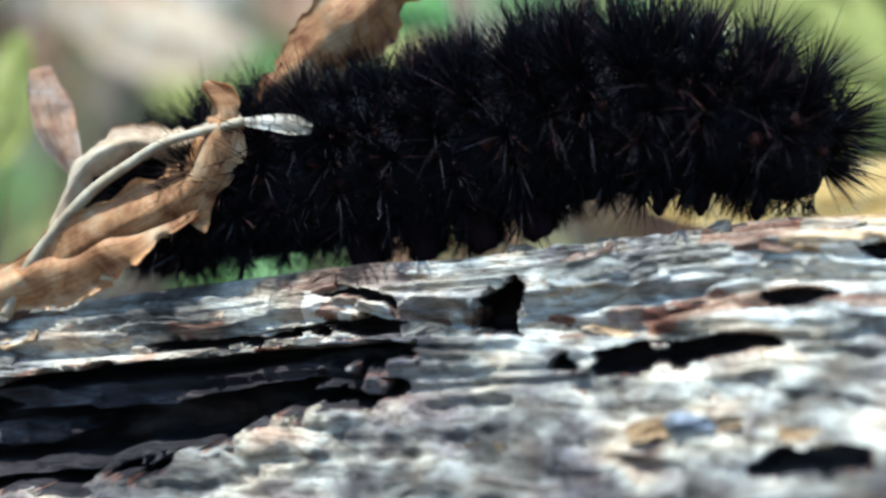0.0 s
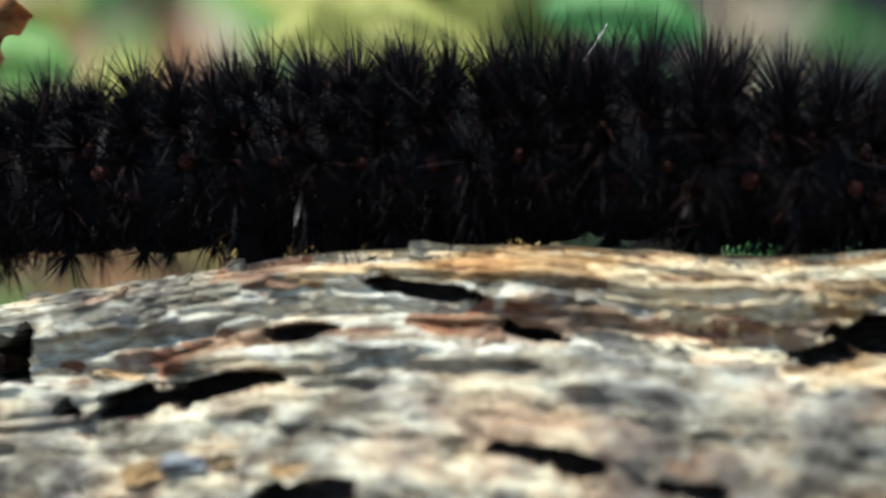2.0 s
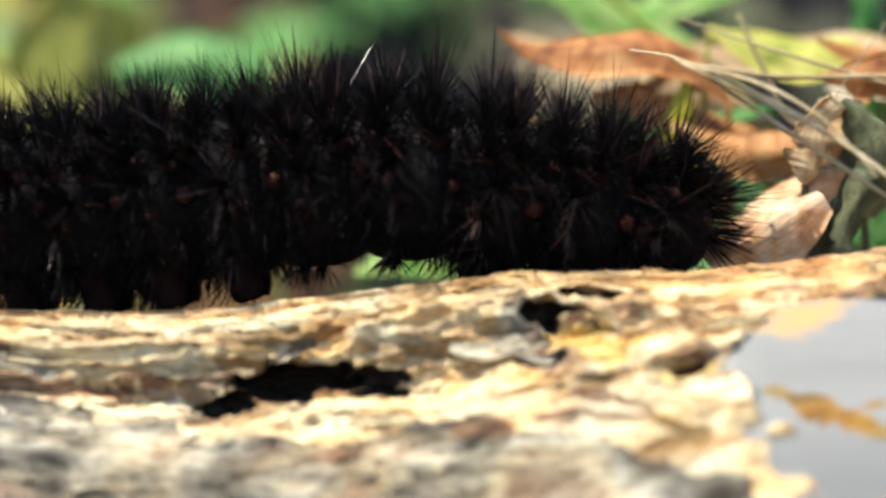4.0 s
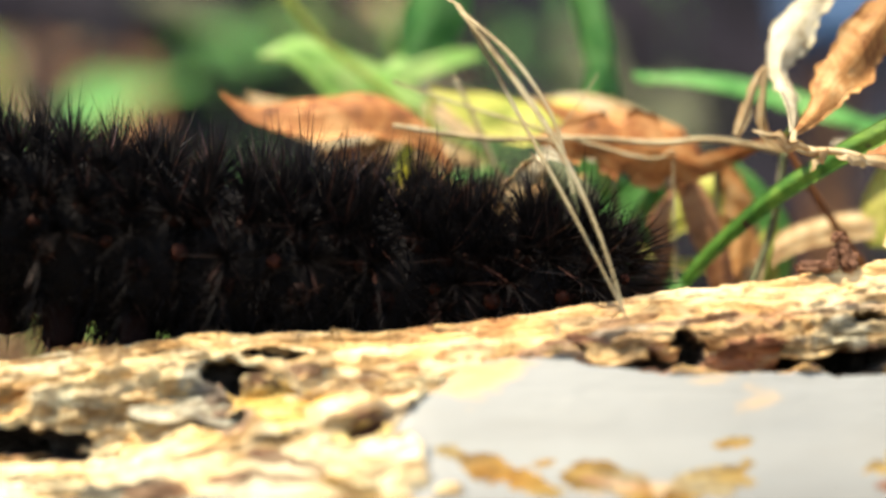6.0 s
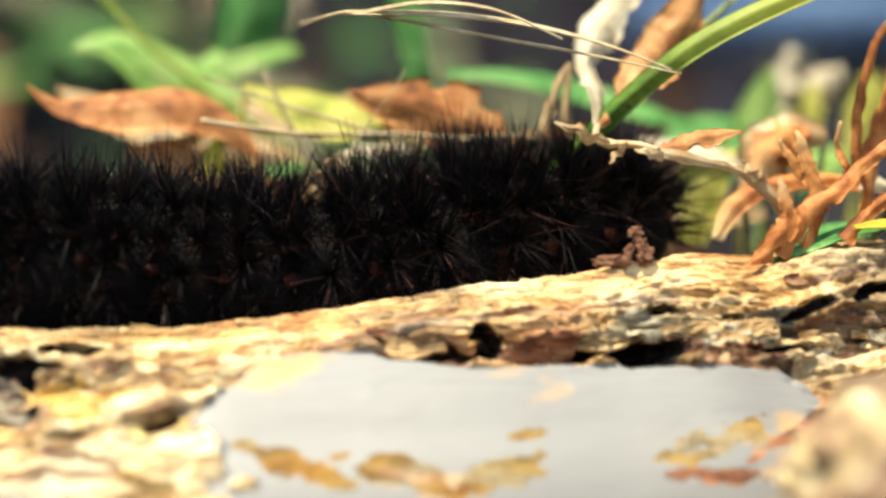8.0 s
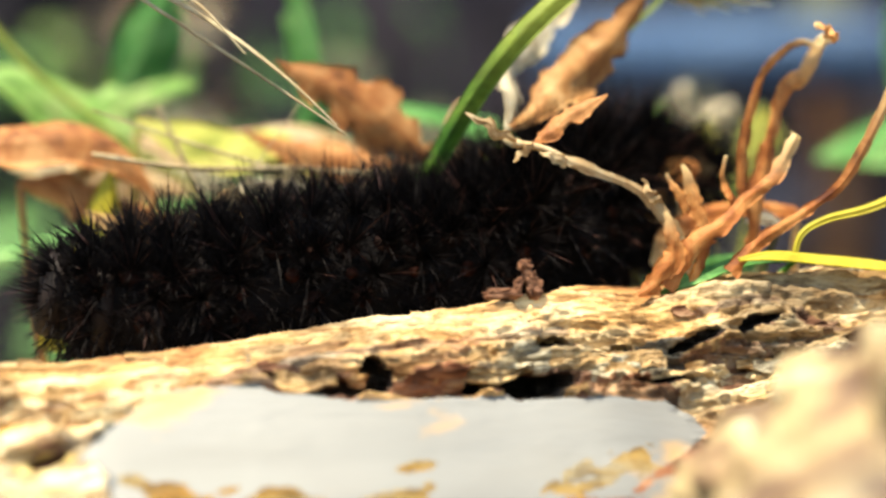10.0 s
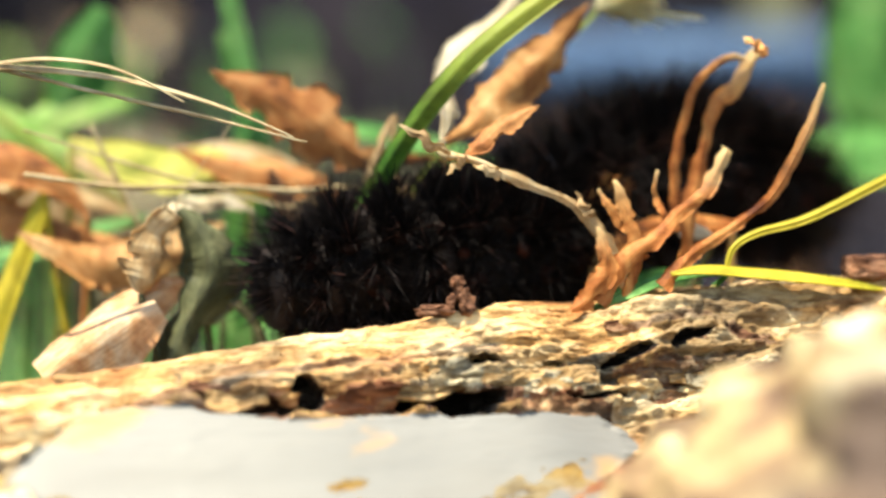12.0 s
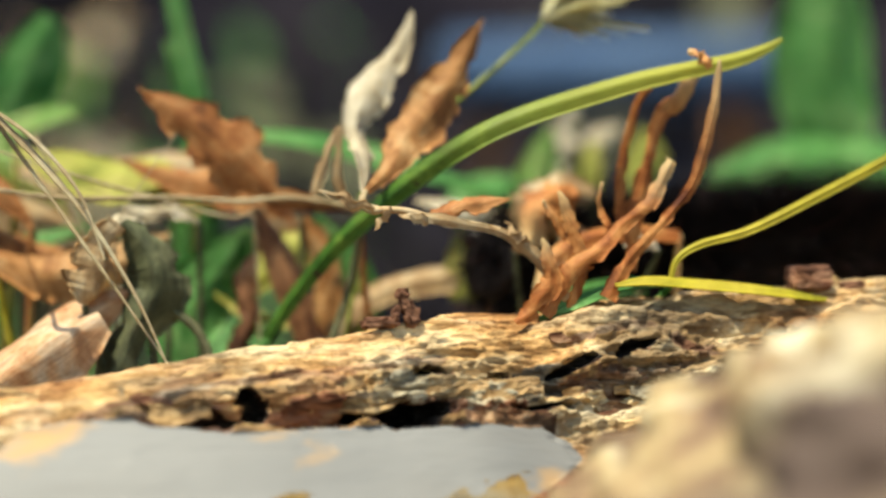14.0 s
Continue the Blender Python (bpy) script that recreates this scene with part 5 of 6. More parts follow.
rib("yellow_leaf", "yellow_leaf", [(-0.1399, 0.0450, 0.0004), (-0.1375, 0.0450, 0.0047), (-0.1364, 0.0450, 0.0096), (-0.1353, 0.0450, 0.0138)], [0.0050, 0.0068, 0.0056, 0.0012], (10, 10), 0.3, 0.05, "yellow-green leaf behind the clump", "leaf")
rib("yellow_leaf", "yellow_leaf", [(-0.0654, 0.0600, 0.0265), (-0.0575, 0.0600, 0.0226), (-0.0514, 0.0600, 0.0188), (-0.0440, 0.0600, 0.0133)], [0.0074, 0.0123, 0.0123, 0.0037], (10, 10), 0.3, 0.05, "bright yellow-green leaf in the undergrowth", "leaf")
rib("yellow_leaf", "yellow_leaf", [(-0.0710, 0.0600, 0.0212), (-0.0638, 0.0600, 0.0244), (-0.0573, 0.0600, 0.0252), (-0.0506, 0.0600, 0.0231)], [0.0024, 0.0067, 0.0067, 0.0018], (10, 10), 0.3, 0.05, "bright yellow-green leaf in the undergrowth", "leaf")
rib("green_leaf", "fresh_leaf", [(-0.1061, 0.0650, 0.0191), (-0.1022, 0.0650, 0.0205), (-0.0977, 0.0650, 0.0201), (-0.0937, 0.0650, 0.0177)], [0.0026, 0.0071, 0.0077, 0.0019], (10, 10), 0.3, 0.05, "bright green leaf in the undergrowth", "leaf")
rib("green_leaf", "green_leaf", [(-0.0411, 0.0650, 0.0263), (-0.0357, 0.0650, 0.0271), (-0.0303, 0.0650, 0.0267), (-0.0242, 0.0650, 0.0244)], [0.0025, 0.0069, 0.0075, 0.0019], (10, 10), 0.3, 0.05, "bright green leaf in the undergrowth", "leaf")


swung_strip = [ob for ob in STRIPS if ob.parent == dry_plant][0]

# ---- blades that the animal pushes aside ----
def swaying_blade():
    base = (0.0376, 0.0195, 0.0079)
    pts = [(0.0000, -0.0000, 0.0000), (0.0028, -0.0030, 0.0043), (0.0070, -0.0080, 0.0091), (0.0153, -0.0145, 0.0151), (0.0264, -0.0165, 0.0186), (0.0360, -0.0175, 0.0205), (0.0398, -0.0175, 0.0220)]
    thing = new("grass_blade")
    thing.matrix_basis = Matrix.Translation(base)
    tagged(thing, "long arching green blade turning yellow towards its dry tip", "grass")
    bm = bmesh.new()
    ribbon_mesh(bm, pts, [0.0012, 0.0014, 0.0017, 0.0019, 0.0017, 0.0012, 0.0003], (35, 15), 0.5, 0.0, 77)
    part("blade", bm, "grass_blend", thing)
    bm = bmesh.new()
    tube_mesh(bm, [(0.0, 0.0, 0.0), (-0.001, 0.0005, -0.003), (-0.0015, 0.001, -0.0075)], [0.0006, 0.0006, 0.0006], 6)
    part("stalk", bm, "green_leaf", thing)
    return thing


def leaning_stem():
    foot = (0.0575, 0.0025, 0.0118)
    thing = new("dry_weed")
    thing.matrix_basis = Matrix.Translation(foot)
    tagged(thing, "pale dry stem with withered brown leaves leaning across the log", "weed")
    bm = bmesh.new()
    tube_mesh(bm, [(0.0016, 0.0010, -0.0022), (0.0006, 0.0006, -0.0008), (-0.0010, 0.0003, 0.0014), (-0.0030, 0, 0.0030), (-0.0055, 0.0002, 0.0039), (-0.0088, 0, 0.0044), (-0.0115, -0.0002, 0.0052), (-0.0140, 0, 0.0053)], [0.0004, 0.00042, 0.00038, 0.00033, 0.00028, 0.00033, 0.00026, 0.0003], 8)
    part("shaft", bm, "white_stem", thing)
    bm = bmesh.new()
    ribbon_mesh(bm, [(0.0004, -0.0004, -0.0012), (-0.0012, -0.0005, 0.0012), (-0.0032, -0.0005, 0.0028), (-0.0058, -0.0004, 0.0039), (-0.0088, -0.0005, 0.0044), (-0.0112, -0.0005, 0.0050)], [0.0010, 0.0012, 0.0009, 0.0006, 0.0010, 0.0003], (25, -15), 0.3, 0.12, 310)
    part("sheath", bm, "tan_dry", thing, "torn pale leaf sheath along the stem")
    for n, (x, z, dx, dz, w) in enumerate(((-0.0090, 0.0044, -0.0020, 0.0003, 0.0020), (-0.0138, 0.0054, -0.0028, 0.0010, 0.0022), (-0.0124, 0.0053, -0.0010, -0.0010, 0.0018), (-0.0020, 0.0024, -0.0012, 0.0012, 0.0020))):
        bm = bmesh.new()
        ribbon_mesh(bm, [(x, -0.0004, z), (x + dx * 0.7, -0.0008, z + dz * 0.5), (x + dx * 1.5, -0.0006, z + dz * 1.5)], [0.0003, w * 0.42, 0.0001], (40, -30), 0.2, 0.2, 300 + n)
        part("bract", bm, "tan_dry", thing, "small curled tan bract")
    bm = bmesh.new()
    tube_mesh(bm, [(-0.0136, 0, 0.0053), (-0.0140, 0.0018, 0.0057), (-0.0138, 0.0040, 0.0064), (-0.0132, 0.0058, 0.0072)], [0.0004, 0.00034, 0.0003, 0.00025], 8)
    part("side_shoot", bm, "straw", thing, "thin dry side shoot")
    leaves = []
    for mat, points, widths, tilt, seed, words in (
            ("russet", [(-0.0098, 0.0003, 0.0047), (-0.0085, 0.0005, 0.0050), (-0.0061, 0.0006, 0.0056), (-0.0029, 0.0006, 0.0060)], [0.0004, 0.0014, 0.0018, 0.0001], (40, 20), 321, "short russet dry leaf"),
            ("orange_dry", [(-0.0135, 0.0055, 0.0070), (-0.0108, 0.0075, 0.0091), (-0.0093, 0.0085, 0.0113), (-0.0066, 0.0095, 0.0143), (-0.0038, 0.0105, 0.0182), (-0.0014, 0.0115, 0.0219)], [0.0003, 0.0016, 0.0032, 0.0040, 0.0028, 0.0002], (25, -20), 322, "upright tan-brown dry leaf"),
            ("pale_dry", [(-0.0134, 0.0056, 0.0071), (-0.0121, 0.0100, 0.0104), (-0.0126, 0.0125, 0.0132), (-0.0109, 0.0135, 0.0161), (-0.0083, 0.0135, 0.0197), (-0.0070, 0.0135, 0.0231)], [0.0005, 0.0028, 0.0021, 0.0033, 0.0020, 0.0002], (-40, 35), 323, "torn and twisted bleached leaf")):
        bm = bmesh.new()
        ribbon_mesh(bm, points, widths, tilt, 0.4, 0.13, seed)
        leaves.append(part("withered_leaf", bm, mat, thing, words))
    return thing, leaves[0]


def swinging_straw():
    thing = new("dry_straw")
    tagged(thing, "thin bent dry straw hanging before the caterpillar", "straw")
    bm = bmesh.new()
    ribbon_mesh(bm, [(-0.0050, 0.0120, 0.0004), (-0.0018, 0.0035, 0.0003), (0, 0, 0), (0.006, 0, 0.0010), (0.012, 0, 0.0014), (0.018, 0, 0.0010), (0.0235, 0, 0)], [0.0002, 0.0003, 0.0005, 0.0007, 0.0005, 0.0004, 0.0001], (30, 60), 0.5, 0.06, 88)
    part("blade", bm, "straw", thing)
    for dy, bow, far, seed in ((0.0006, 0.0001, 0.0245, 89), (-0.0005, 0.0019, 0.0150, 90)):
        bm = bmesh.new()
        ribbon_mesh(bm, [(-0.0016, 0.003, 0.0002), (0, 0, 0), (far * 0.3, dy, bow * 0.8), (far * 0.65, dy, bow), (far, dy * 2, bow * 0.3)], [0.0002, 0.0003, 0.0004, 0.0003, 0.0001], (30, 60), 0.5, 0.08, seed)
        part("fibre", bm, "straw", thing, "fine loose fibre of the straw")
    return thing


grass_blade = swaying_blade()
dry_weed, bent_leaf = leaning_stem()
dry_straw = swinging_straw()


# ---- crumbs on the log ----
def crumb(name, x, u, size, mat, label, category, seed, stretch=(1, 1, 1), sink=0.3, boxy=0.0):
    at, _ = on_log(x, u)
    bm = bmesh.new()
    bmesh.ops.create_icosphere(bm, subdivisions=4, radius=size)
    for v in bm.verts:
        d = v.co.normalized()
        k = 1 + (1 - 0.75 * boxy) * (0.5 * noise.noise(d * 1.7 + Vector((seed, 0, 0))) + 0.28 * noise.noise(d * 5 + Vector((0, seed, 0))) + 0.2 * noise.noise(d * 14))
        k *= (1 / max(abs(d.x), abs(d.y), abs(d.z))) ** boxy
        v.co = Vector((d.x * stretch[0], d.y * stretch[1], d.z * stretch[2])) * size * k
    ob = part(name, bm, mat, None)
    ob.matrix_basis = Matrix.Translation(at + Vector((0, 0, size * stretch[2] * (1 - sink) * 0.8)))
    tagged(ob, label, category, group={"bark_chip": "bark chips on the ridge"}.get(name, ""))
    return ob


def bark_stub():
    """A split stub: a leaning pillar with a cap, a short spur and a low wedge."""
    at, _ = on_log(4.54, 6.05)
    bm = bmesh.new()
    for cx, cz, sx, sz, lean, seed in ((0.0002, 0.0011, 0.00042, 0.00085, -0.25, 1), (-0.0001, 0.0021, 0.00040, 0.00036, 0.1, 2), (-0.0006, 0.0008, 0.00028, 0.00055, 0.2, 3), (-0.0016, 0.0003, 0.0011, 0.00038, 0.0, 4), (0.0004, 0.0006, 0.0005, 0.0007, 0.0, 5)):
        made = bmesh.ops.create_icosphere(bm, subdivisions=3, radius=1.0)["verts"]
        for v in made:
            d = v.co.normalized()
            k = (1 / max(abs(d.x), abs(d.y), abs(d.z))) ** 0.5 * (1 + 0.35 * noise.noise(d * 2 + Vector((seed, 0, 0))) + 0.2 * noise.noise(d * 6 + Vector((0, seed, 0))))
            z = d.z * sz * k
            v.co = Vector((cx + d.x * sx * k + lean * z, d.y * 0.0005 * k, cz + z))
    ob = part("bark_stub", bm, "dark_bark_and_shade", None, smooth=False)
    ob.matrix_basis = Matrix.Translation(at + Vector((0, 0, -0.0002))) @ Matrix.Diagonal((1.2, 1.2, 1.15, 1))
    tagged(ob, "small split upright reddish-brown bark stub on the ridge", "bark stub")


bark_stub()
crumb("bark_chip", 7.78, 6.12, 0.0012, "dark_bark_and_shade", "dark brown block of bark on the ridge", "bark chip", 5, (1.35, 0.9, 0.85), -0.15, 0.8)
crumb("bark_chip", 8.15, 6.15, 0.0007, "dark_bark_and_shade", "small dark brown chip of bark on the ridge", "bark chip", 6, (1.5, 0.9, 0.6), 0.2, 0.6)
crumb("pale_pebble", -6.25, 9.1, 0.0011, "bare_wood", "small flat white fleck on the bark", "fleck", 9, (1.5, 0.7, 0.6), 0.5)


def flake_mesh(seed):
    rnd = random.Random(seed)
    n, across = 9, 4
    long = rnd.choice((0.0022, 0.003, 0.004, 0.0055, 0.0075))
    wide = rnd.uniform(0.16, 0.30)
    bm = bmesh.new()
    bend, lift = rnd.uniform(-0.05, 0.12), rnd.uniform(0.0, 0.10)
    top, low = [], []
    for i in range(n):
        s = i / (n - 1)
        a, c = [], []
        w = wide * (0.25 + 0.75 * math.sin(math.pi * (0.08 + 0.84 * s)) ** 0.6) * (1 + 0.5 * noise.noise((s * 4, seed * 3.1, 0)))
        mid = 0.12 * noise.noise((s * 3, seed * 1.7, 5))
        for k in range(across + 1):
            f = 2 * k / across - 1
            z = 0.02 + bend * (s - 0.5) ** 2 * 2 + lift * (f + 1) ** 2 * 0.25 + 0.05 * noise.noise((s * 5, f * 2, seed))
            x = (s - 0.5) + 0.06 * noise.noise((f * 3, seed, s * 6))
            a.append(bm.verts.new(Vector((x, mid + w * f * 0.5, z + 0.012)) * long))
            c.append(bm.verts.new(Vector((x, mid + w * f * 0.5, z - 0.03)) * long))
        top.append(a)
        low.append(c)
    for g, up in ((top, True), (low, False)):
        for r, q in zip(g, g[1:]):
            for k in range(across):
                loop = (r[k], q[k], q[k + 1], r[k + 1])
                bm.faces.new(loop if up else loop[::-1])
    for r, q, r2, q2 in zip(top, top[1:], low, low[1:]):
        bm.faces.new((r[0], r2[0], q2[0], q[0]))
        bm.faces.new((r[-1], q[-1], q2[-1], r2[-1]))
    for r, r2 in ((top[0], low[0][::1]), (top[-1], low[-1])):
        for k in range(across):
            loop = (r[k], r[k + 1], r2[k + 1], r2[k])
            bm.faces.new(loop if r is top[0] else loop[::-1])
    return bm


def bark_flakes():
    rnd = random.Random(21)
    shapes = {}
    for mat in ("bark", "grey_bark", "red_bark"):
        for k in range(16):
            bm = flake_mesh(k + 1)
            me = bpy.data.meshes.new("bark_flake")
            bm.to_mesh(me)
            bm.free()
            me.materials.append(MATS[mat])
            shapes[mat, k] = me
    xs, us = [], []
    for _ in range(300):
        xs.append(rnd.uniform(-12, 9))
        us.append(rnd.choice((rnd.uniform(5.6, 7.0), rnd.uniform(6.2, 7.9), rnd.uniform(7.4, 9.6))))
    x, u = np.array(xs), np.array(us)
    p, n = log_surface(x, u)
    h, bare, _ = log_relief(x, u, p)
    at = (p + n * (h - np.where(u < 6.8, 0.065, 0.035))[:, None]) / 100
    at[:, 2] -= settle(x, ridge(x) - p[:, 2]) / 100
    for k in range(len(xs)):
        hollow = min((((xs[k] - px) / rx) ** 2 + ((ridge(xs[k]) - p[k, 2] - pz) / rz) ** 2 for px, pz, rx, rz, _, _ in PITS))
        if bare[k] > 0.2 or hollow < 2.0:
            continue
        mat = rnd.choices(("bark", "grey_bark", "red_bark"), (3, 1, 1.3) if xs[k] > -2 else (1, 3, 0.8))[0]
        ob = new("bark_flake", shapes[mat, rnd.randrange(16)])
        ob.parent = fallen_log
        normal = Vector(n[k].tolist())
        along = Vector((1, 0, rnd.gauss(0.05, 0.10)))
        along = (along - normal * along.dot(normal)).normalized()
        side = normal.cross(along)
        tilt = Matrix.Rotation(rnd.gauss(0, 0.18), 3, "X") @ Matrix.Rotation(rnd.gauss(0, 0.10), 3, "Y")
        rot = Matrix((along, side, normal)).transposed() @ tilt
        size = rnd.uniform(0.7, 1.2)
        ob.matrix_basis = Matrix.Translation(at[k].tolist()) @ rot.to_4x4() @ Matrix.Diagonal((size, size, size, 1))


bark_flakes()

# ---- caterpillar ----
SEG = 13


SIZES = [0.72, 0.86, 0.93, 0.96, 0.98, 1, 1, 1, 1, 0.97, 0.91, 0.80, 0.60]


def shell(bm, length, r, squash=0.94):
    rings, sides = 9, 20
    rows = []
    for i in range(rings):
        s = -1 + 2 * i / (rings - 1)
        rr = r * (1 - 0.34 * abs(s) ** 3.2)
        rows.append([bm.verts.new((s * length / 2, rr * math.cos(2 * math.pi * k / sides), rr * squash * math.sin(2 * math.pi * k / sides))) for k in range(sides)])
    for a, b in zip(rows, rows[1:]):
        for k in range(sides):
            bm.faces.new((a[k], a[(k + 1) % sides], b[(k + 1) % sides], b[k]))
    bm.faces.new(rows[0][::-1])
    bm.faces.new(rows[-1])


def dome(bm, at, way, r):
    m = Matrix.Translation(at) @ way.to_track_quat("Z", "Y").to_matrix().to_4x4()
    bmesh.ops.create_uvsphere(bm, u_segments=10, v_segments=6, radius=r, matrix=m @ Matrix.Diagonal((1, 1, 0.75, 1)))


def bristle(bm, root, way, length, r, sag):
    a = way.cross(Vector((0.31, 0.2, 0.93))).normalized()
    b = way.cross(a)
    rows = []
    for s, k in ((0, 1.0), (0.5, 0.8)):
        c = root + way * (length * s) + sag * (s * s)
        rows.append([bm.verts.new(c + (a * math.cos(2.094 * j) + b * math.sin(2.094 * j)) * r * k) for j in range(3)])
    tip = bm.verts.new(root + way * length + sag)
    for j in range(3):
        bm.faces.new((rows[0][j], rows[0][(j + 1) % 3], rows[1][(j + 1) % 3], rows[1][j]))
        bm.faces.new((rows[1][j], rows[1][(j + 1) % 3], tip))


def segment(k, animal):
    """One ring of the body, with its warts, bristles and legs; k counts from the head."""
    rnd = random.Random(100 + k)
    size = SIZES[k]
    r, length = 0.0063 * size, 0.0068
    bm = bmesh.new()
    shell(bm, length * 1.2, r)
    body = part("segment", bm, "skin", animal)
    ring = bmesh.new()
    shell(ring, length * 0.34, r * 0.93)
    for vert in ring.verts:
        vert.co.x -= length * 0.55
    part("fold", ring, "fold_skin", body, "dark red-brown skin fold between two rings")
    if k == 0:
        bm = bmesh.new()
        bmesh.ops.create_uvsphere(bm, u_segments=20, v_segments=12, radius=0.0019, matrix=Matrix.Translation((0.0026, 0, -0.0014)) @ Matrix.Diagonal((0.8, 1, 1, 1)))
        part("head_capsule", bm, "head_shell", body, "glossy black head capsule")
    hairs, shiny = bmesh.new(), bmesh.new()
    ways = []
    for a in (100, 72, 128, 40, 150, 12, 172, -16, 196, -42, 222, -68, 248):
        a = a + rnd.uniform(-5, 5) if k not in (0, SEG - 1) else a
        w = Vector((0, math.cos(radians(a)), math.sin(radians(a))))
        for dx in (-0.0016, 0.0012) if 30 < a < 160 else (-0.0008,):
            ways.append((w, Vector((dx + rnd.uniform(-0.0009, 0.0009), w.y * r * 0.95, w.z * r * 0.9)), a))
    if k in (0, SEG - 1):
        sign = 1 if k == 0 else -1
        for y, z in ((0, 0.6), (0.6, 0.4), (-0.6, 0.4), (0.45, -0.1), (-0.45, -0.1), (0, 0.15)):
            w = Vector((sign * 0.9, y, z)).normalized()
            ways.append((w, Vector((sign * 0.0030, y * r * 0.8, z * r * 0.9)), 90))
    for w, at, a in ways:
        wart = bmesh.new()
        low = a < -10 or a > 190
        flank = abs(a - 150) < 12 or abs(a - 196) < 12 or abs(a - 40) < 12 or abs(a + 16) < 12
        dome(wart, at, w, 0.00095 if flank else 0.0008)
        part("wart", wart, "wart_skin" if flank else "skin", body, "dark red-brown wart" if flank else "")
        for _ in range(34 if low else 60):
            lean = Vector((rnd.gauss(-0.04, 0.5), rnd.gauss(0, 0.5), rnd.gauss(0.05, 0.5)))
            if k == 0:
                lean.x += 0.4
            if k == SEG - 1:
                lean.x -= 0.45
            d = (w + lean).normalized()
            if d.dot(w) < 0.2:
                continue
            long = rnd.uniform(0.0026, 0.0056) * (0.45 + 0.55 * size) * ((0.48 if k in (3, 4, 9) else 0.78) if low else 1)
            long *= 1.25 if k < 5 and not low else 1
            if rnd.random() < 0.15:
                long *= 1.25
            bristle(shiny if rnd.random() < 0.06 else hairs, at + w * 0.0004, d, long, rnd.uniform(0.00005, 0.000085), Vector((-0.0002, 0, -rnd.uniform(0, 0.0004))))
    for _ in range(900):
        a = rnd.uniform(-50, 230) if k in (3, 4, 9, 10) else rnd.uniform(-85, 265)
        w = Vector((0, math.cos(radians(a)), math.sin(radians(a))))
        at = Vector((rnd.uniform(-0.0042, 0.0042), w.y * r * 0.88, w.z * r * 0.86))
        d = (w + Vector((rnd.gauss(-0.1, 0.5), rnd.gauss(0, 0.35), rnd.gauss(0, 0.35)))).normalized()
        bristle(hairs, at, d, rnd.uniform(0.0014, 0.0032), rnd.uniform(0.00005, 0.00008), Vector((0, 0, -0.0002)))
    part("bristles", hairs, "bristle", body, "stiff black bristles", smooth=False)
    part("shiny_bristles", shiny, "shiny_bristle", body, "glossy brown-black bristles that catch the sun", smooth=False)
    for y in (-1, 1):
        bm = bmesh.new()
        rise = radians(3 + rnd.uniform(-9, 9))
        w = Vector((0, y * math.cos(rise), math.sin(rise)))
        dome(bm, Vector((length * 0.42 + rnd.uniform(-0.0006, 0.0006), w.y * r * 0.97, w.z * r)), w, (0.0006 + rnd.uniform(-0.00015, 0.00008)) if 0 < k < SEG - 1 else 0.0004)
        part("spiracle", bm, "rust_skin", body, "dull rust-red spot on the flank")
        if k in (0, 1, 2, 5, 6, 7, 8, 12):
            bm = bmesh.new()
            thin = k < 3
            q = 0.0005 if thin else 0.0011
            tube_mesh(bm, [(0, y * r * 0.4, -r * 0.75), (0.0003, y * r * 0.5, -r - 0.0004), (0.0002, y * r * 0.5, -r - 0.0009), (0.0004, y * r * 0.5, -r - 0.0015)], [q * 1.3, q * 1.1, q, q * (0.3 if thin else 0.55)], 8)
            part("leg" if thin else "proleg", bm, "leg_skin", body, "dark reddish-brown leg")
    return body


def bristly_caterpillar():
    animal = new("caterpillar")
    tagged(animal, "black bristly caterpillar with rust-red spots crawling along the log", "caterpillar")
    return animal, [segment(k, animal) for k in range(SEG)]


caterpillar, segments = bristly_caterpillar()

# the track of the middle of the body, in centimetres
TRACK_X = [-16, -12, -11, -9.7, -8.6, -7.0, -5.6, -4.6, -3.4, -2.6, -1.8, -1, 0.5, 1.3, 2.5, 3.5, 4.9, 6.5, 8.5, 10.6, 13.3, 20]
TRACK_Y = [0.75, 0.75, 0.75, 0.75, 0.8, 0.84, 0.85, 0.85, 0.85, 0.85, 0.85, 0.85, 0.95, 1.06, 1.15, 1.2, 1.4, 2.1, 3.0, 3.5, 3.8, 4.0]
# the level that the body keeps to, along the log
LEVEL_X = [-14, -11.7, -9.8, -8.0, -6.5, -5.7, -4.5, -3.5, -2.1, -0.5, 0.4, 1.2, 2.2, 3.4, 4.2, 5.0, 6.2, 7.6, 8.5, 12]
LEVEL_Z = [-1.5, -1.0, -0.6, -0.29, 0.0, 0.18, 0.28, 0.31, 0.38, 0.54, 0.55, 0.52, 0.57, 0.73, 0.8, 0.91, 0.97, 1.02, 1.08, 1.2]
# height of the body's middle line over that level, from head to tail, time by time: the humps that travel along the body
ALONG = [0, 0.12, 0.25, 0.4, 0.55, 0.7, 0.85, 1]
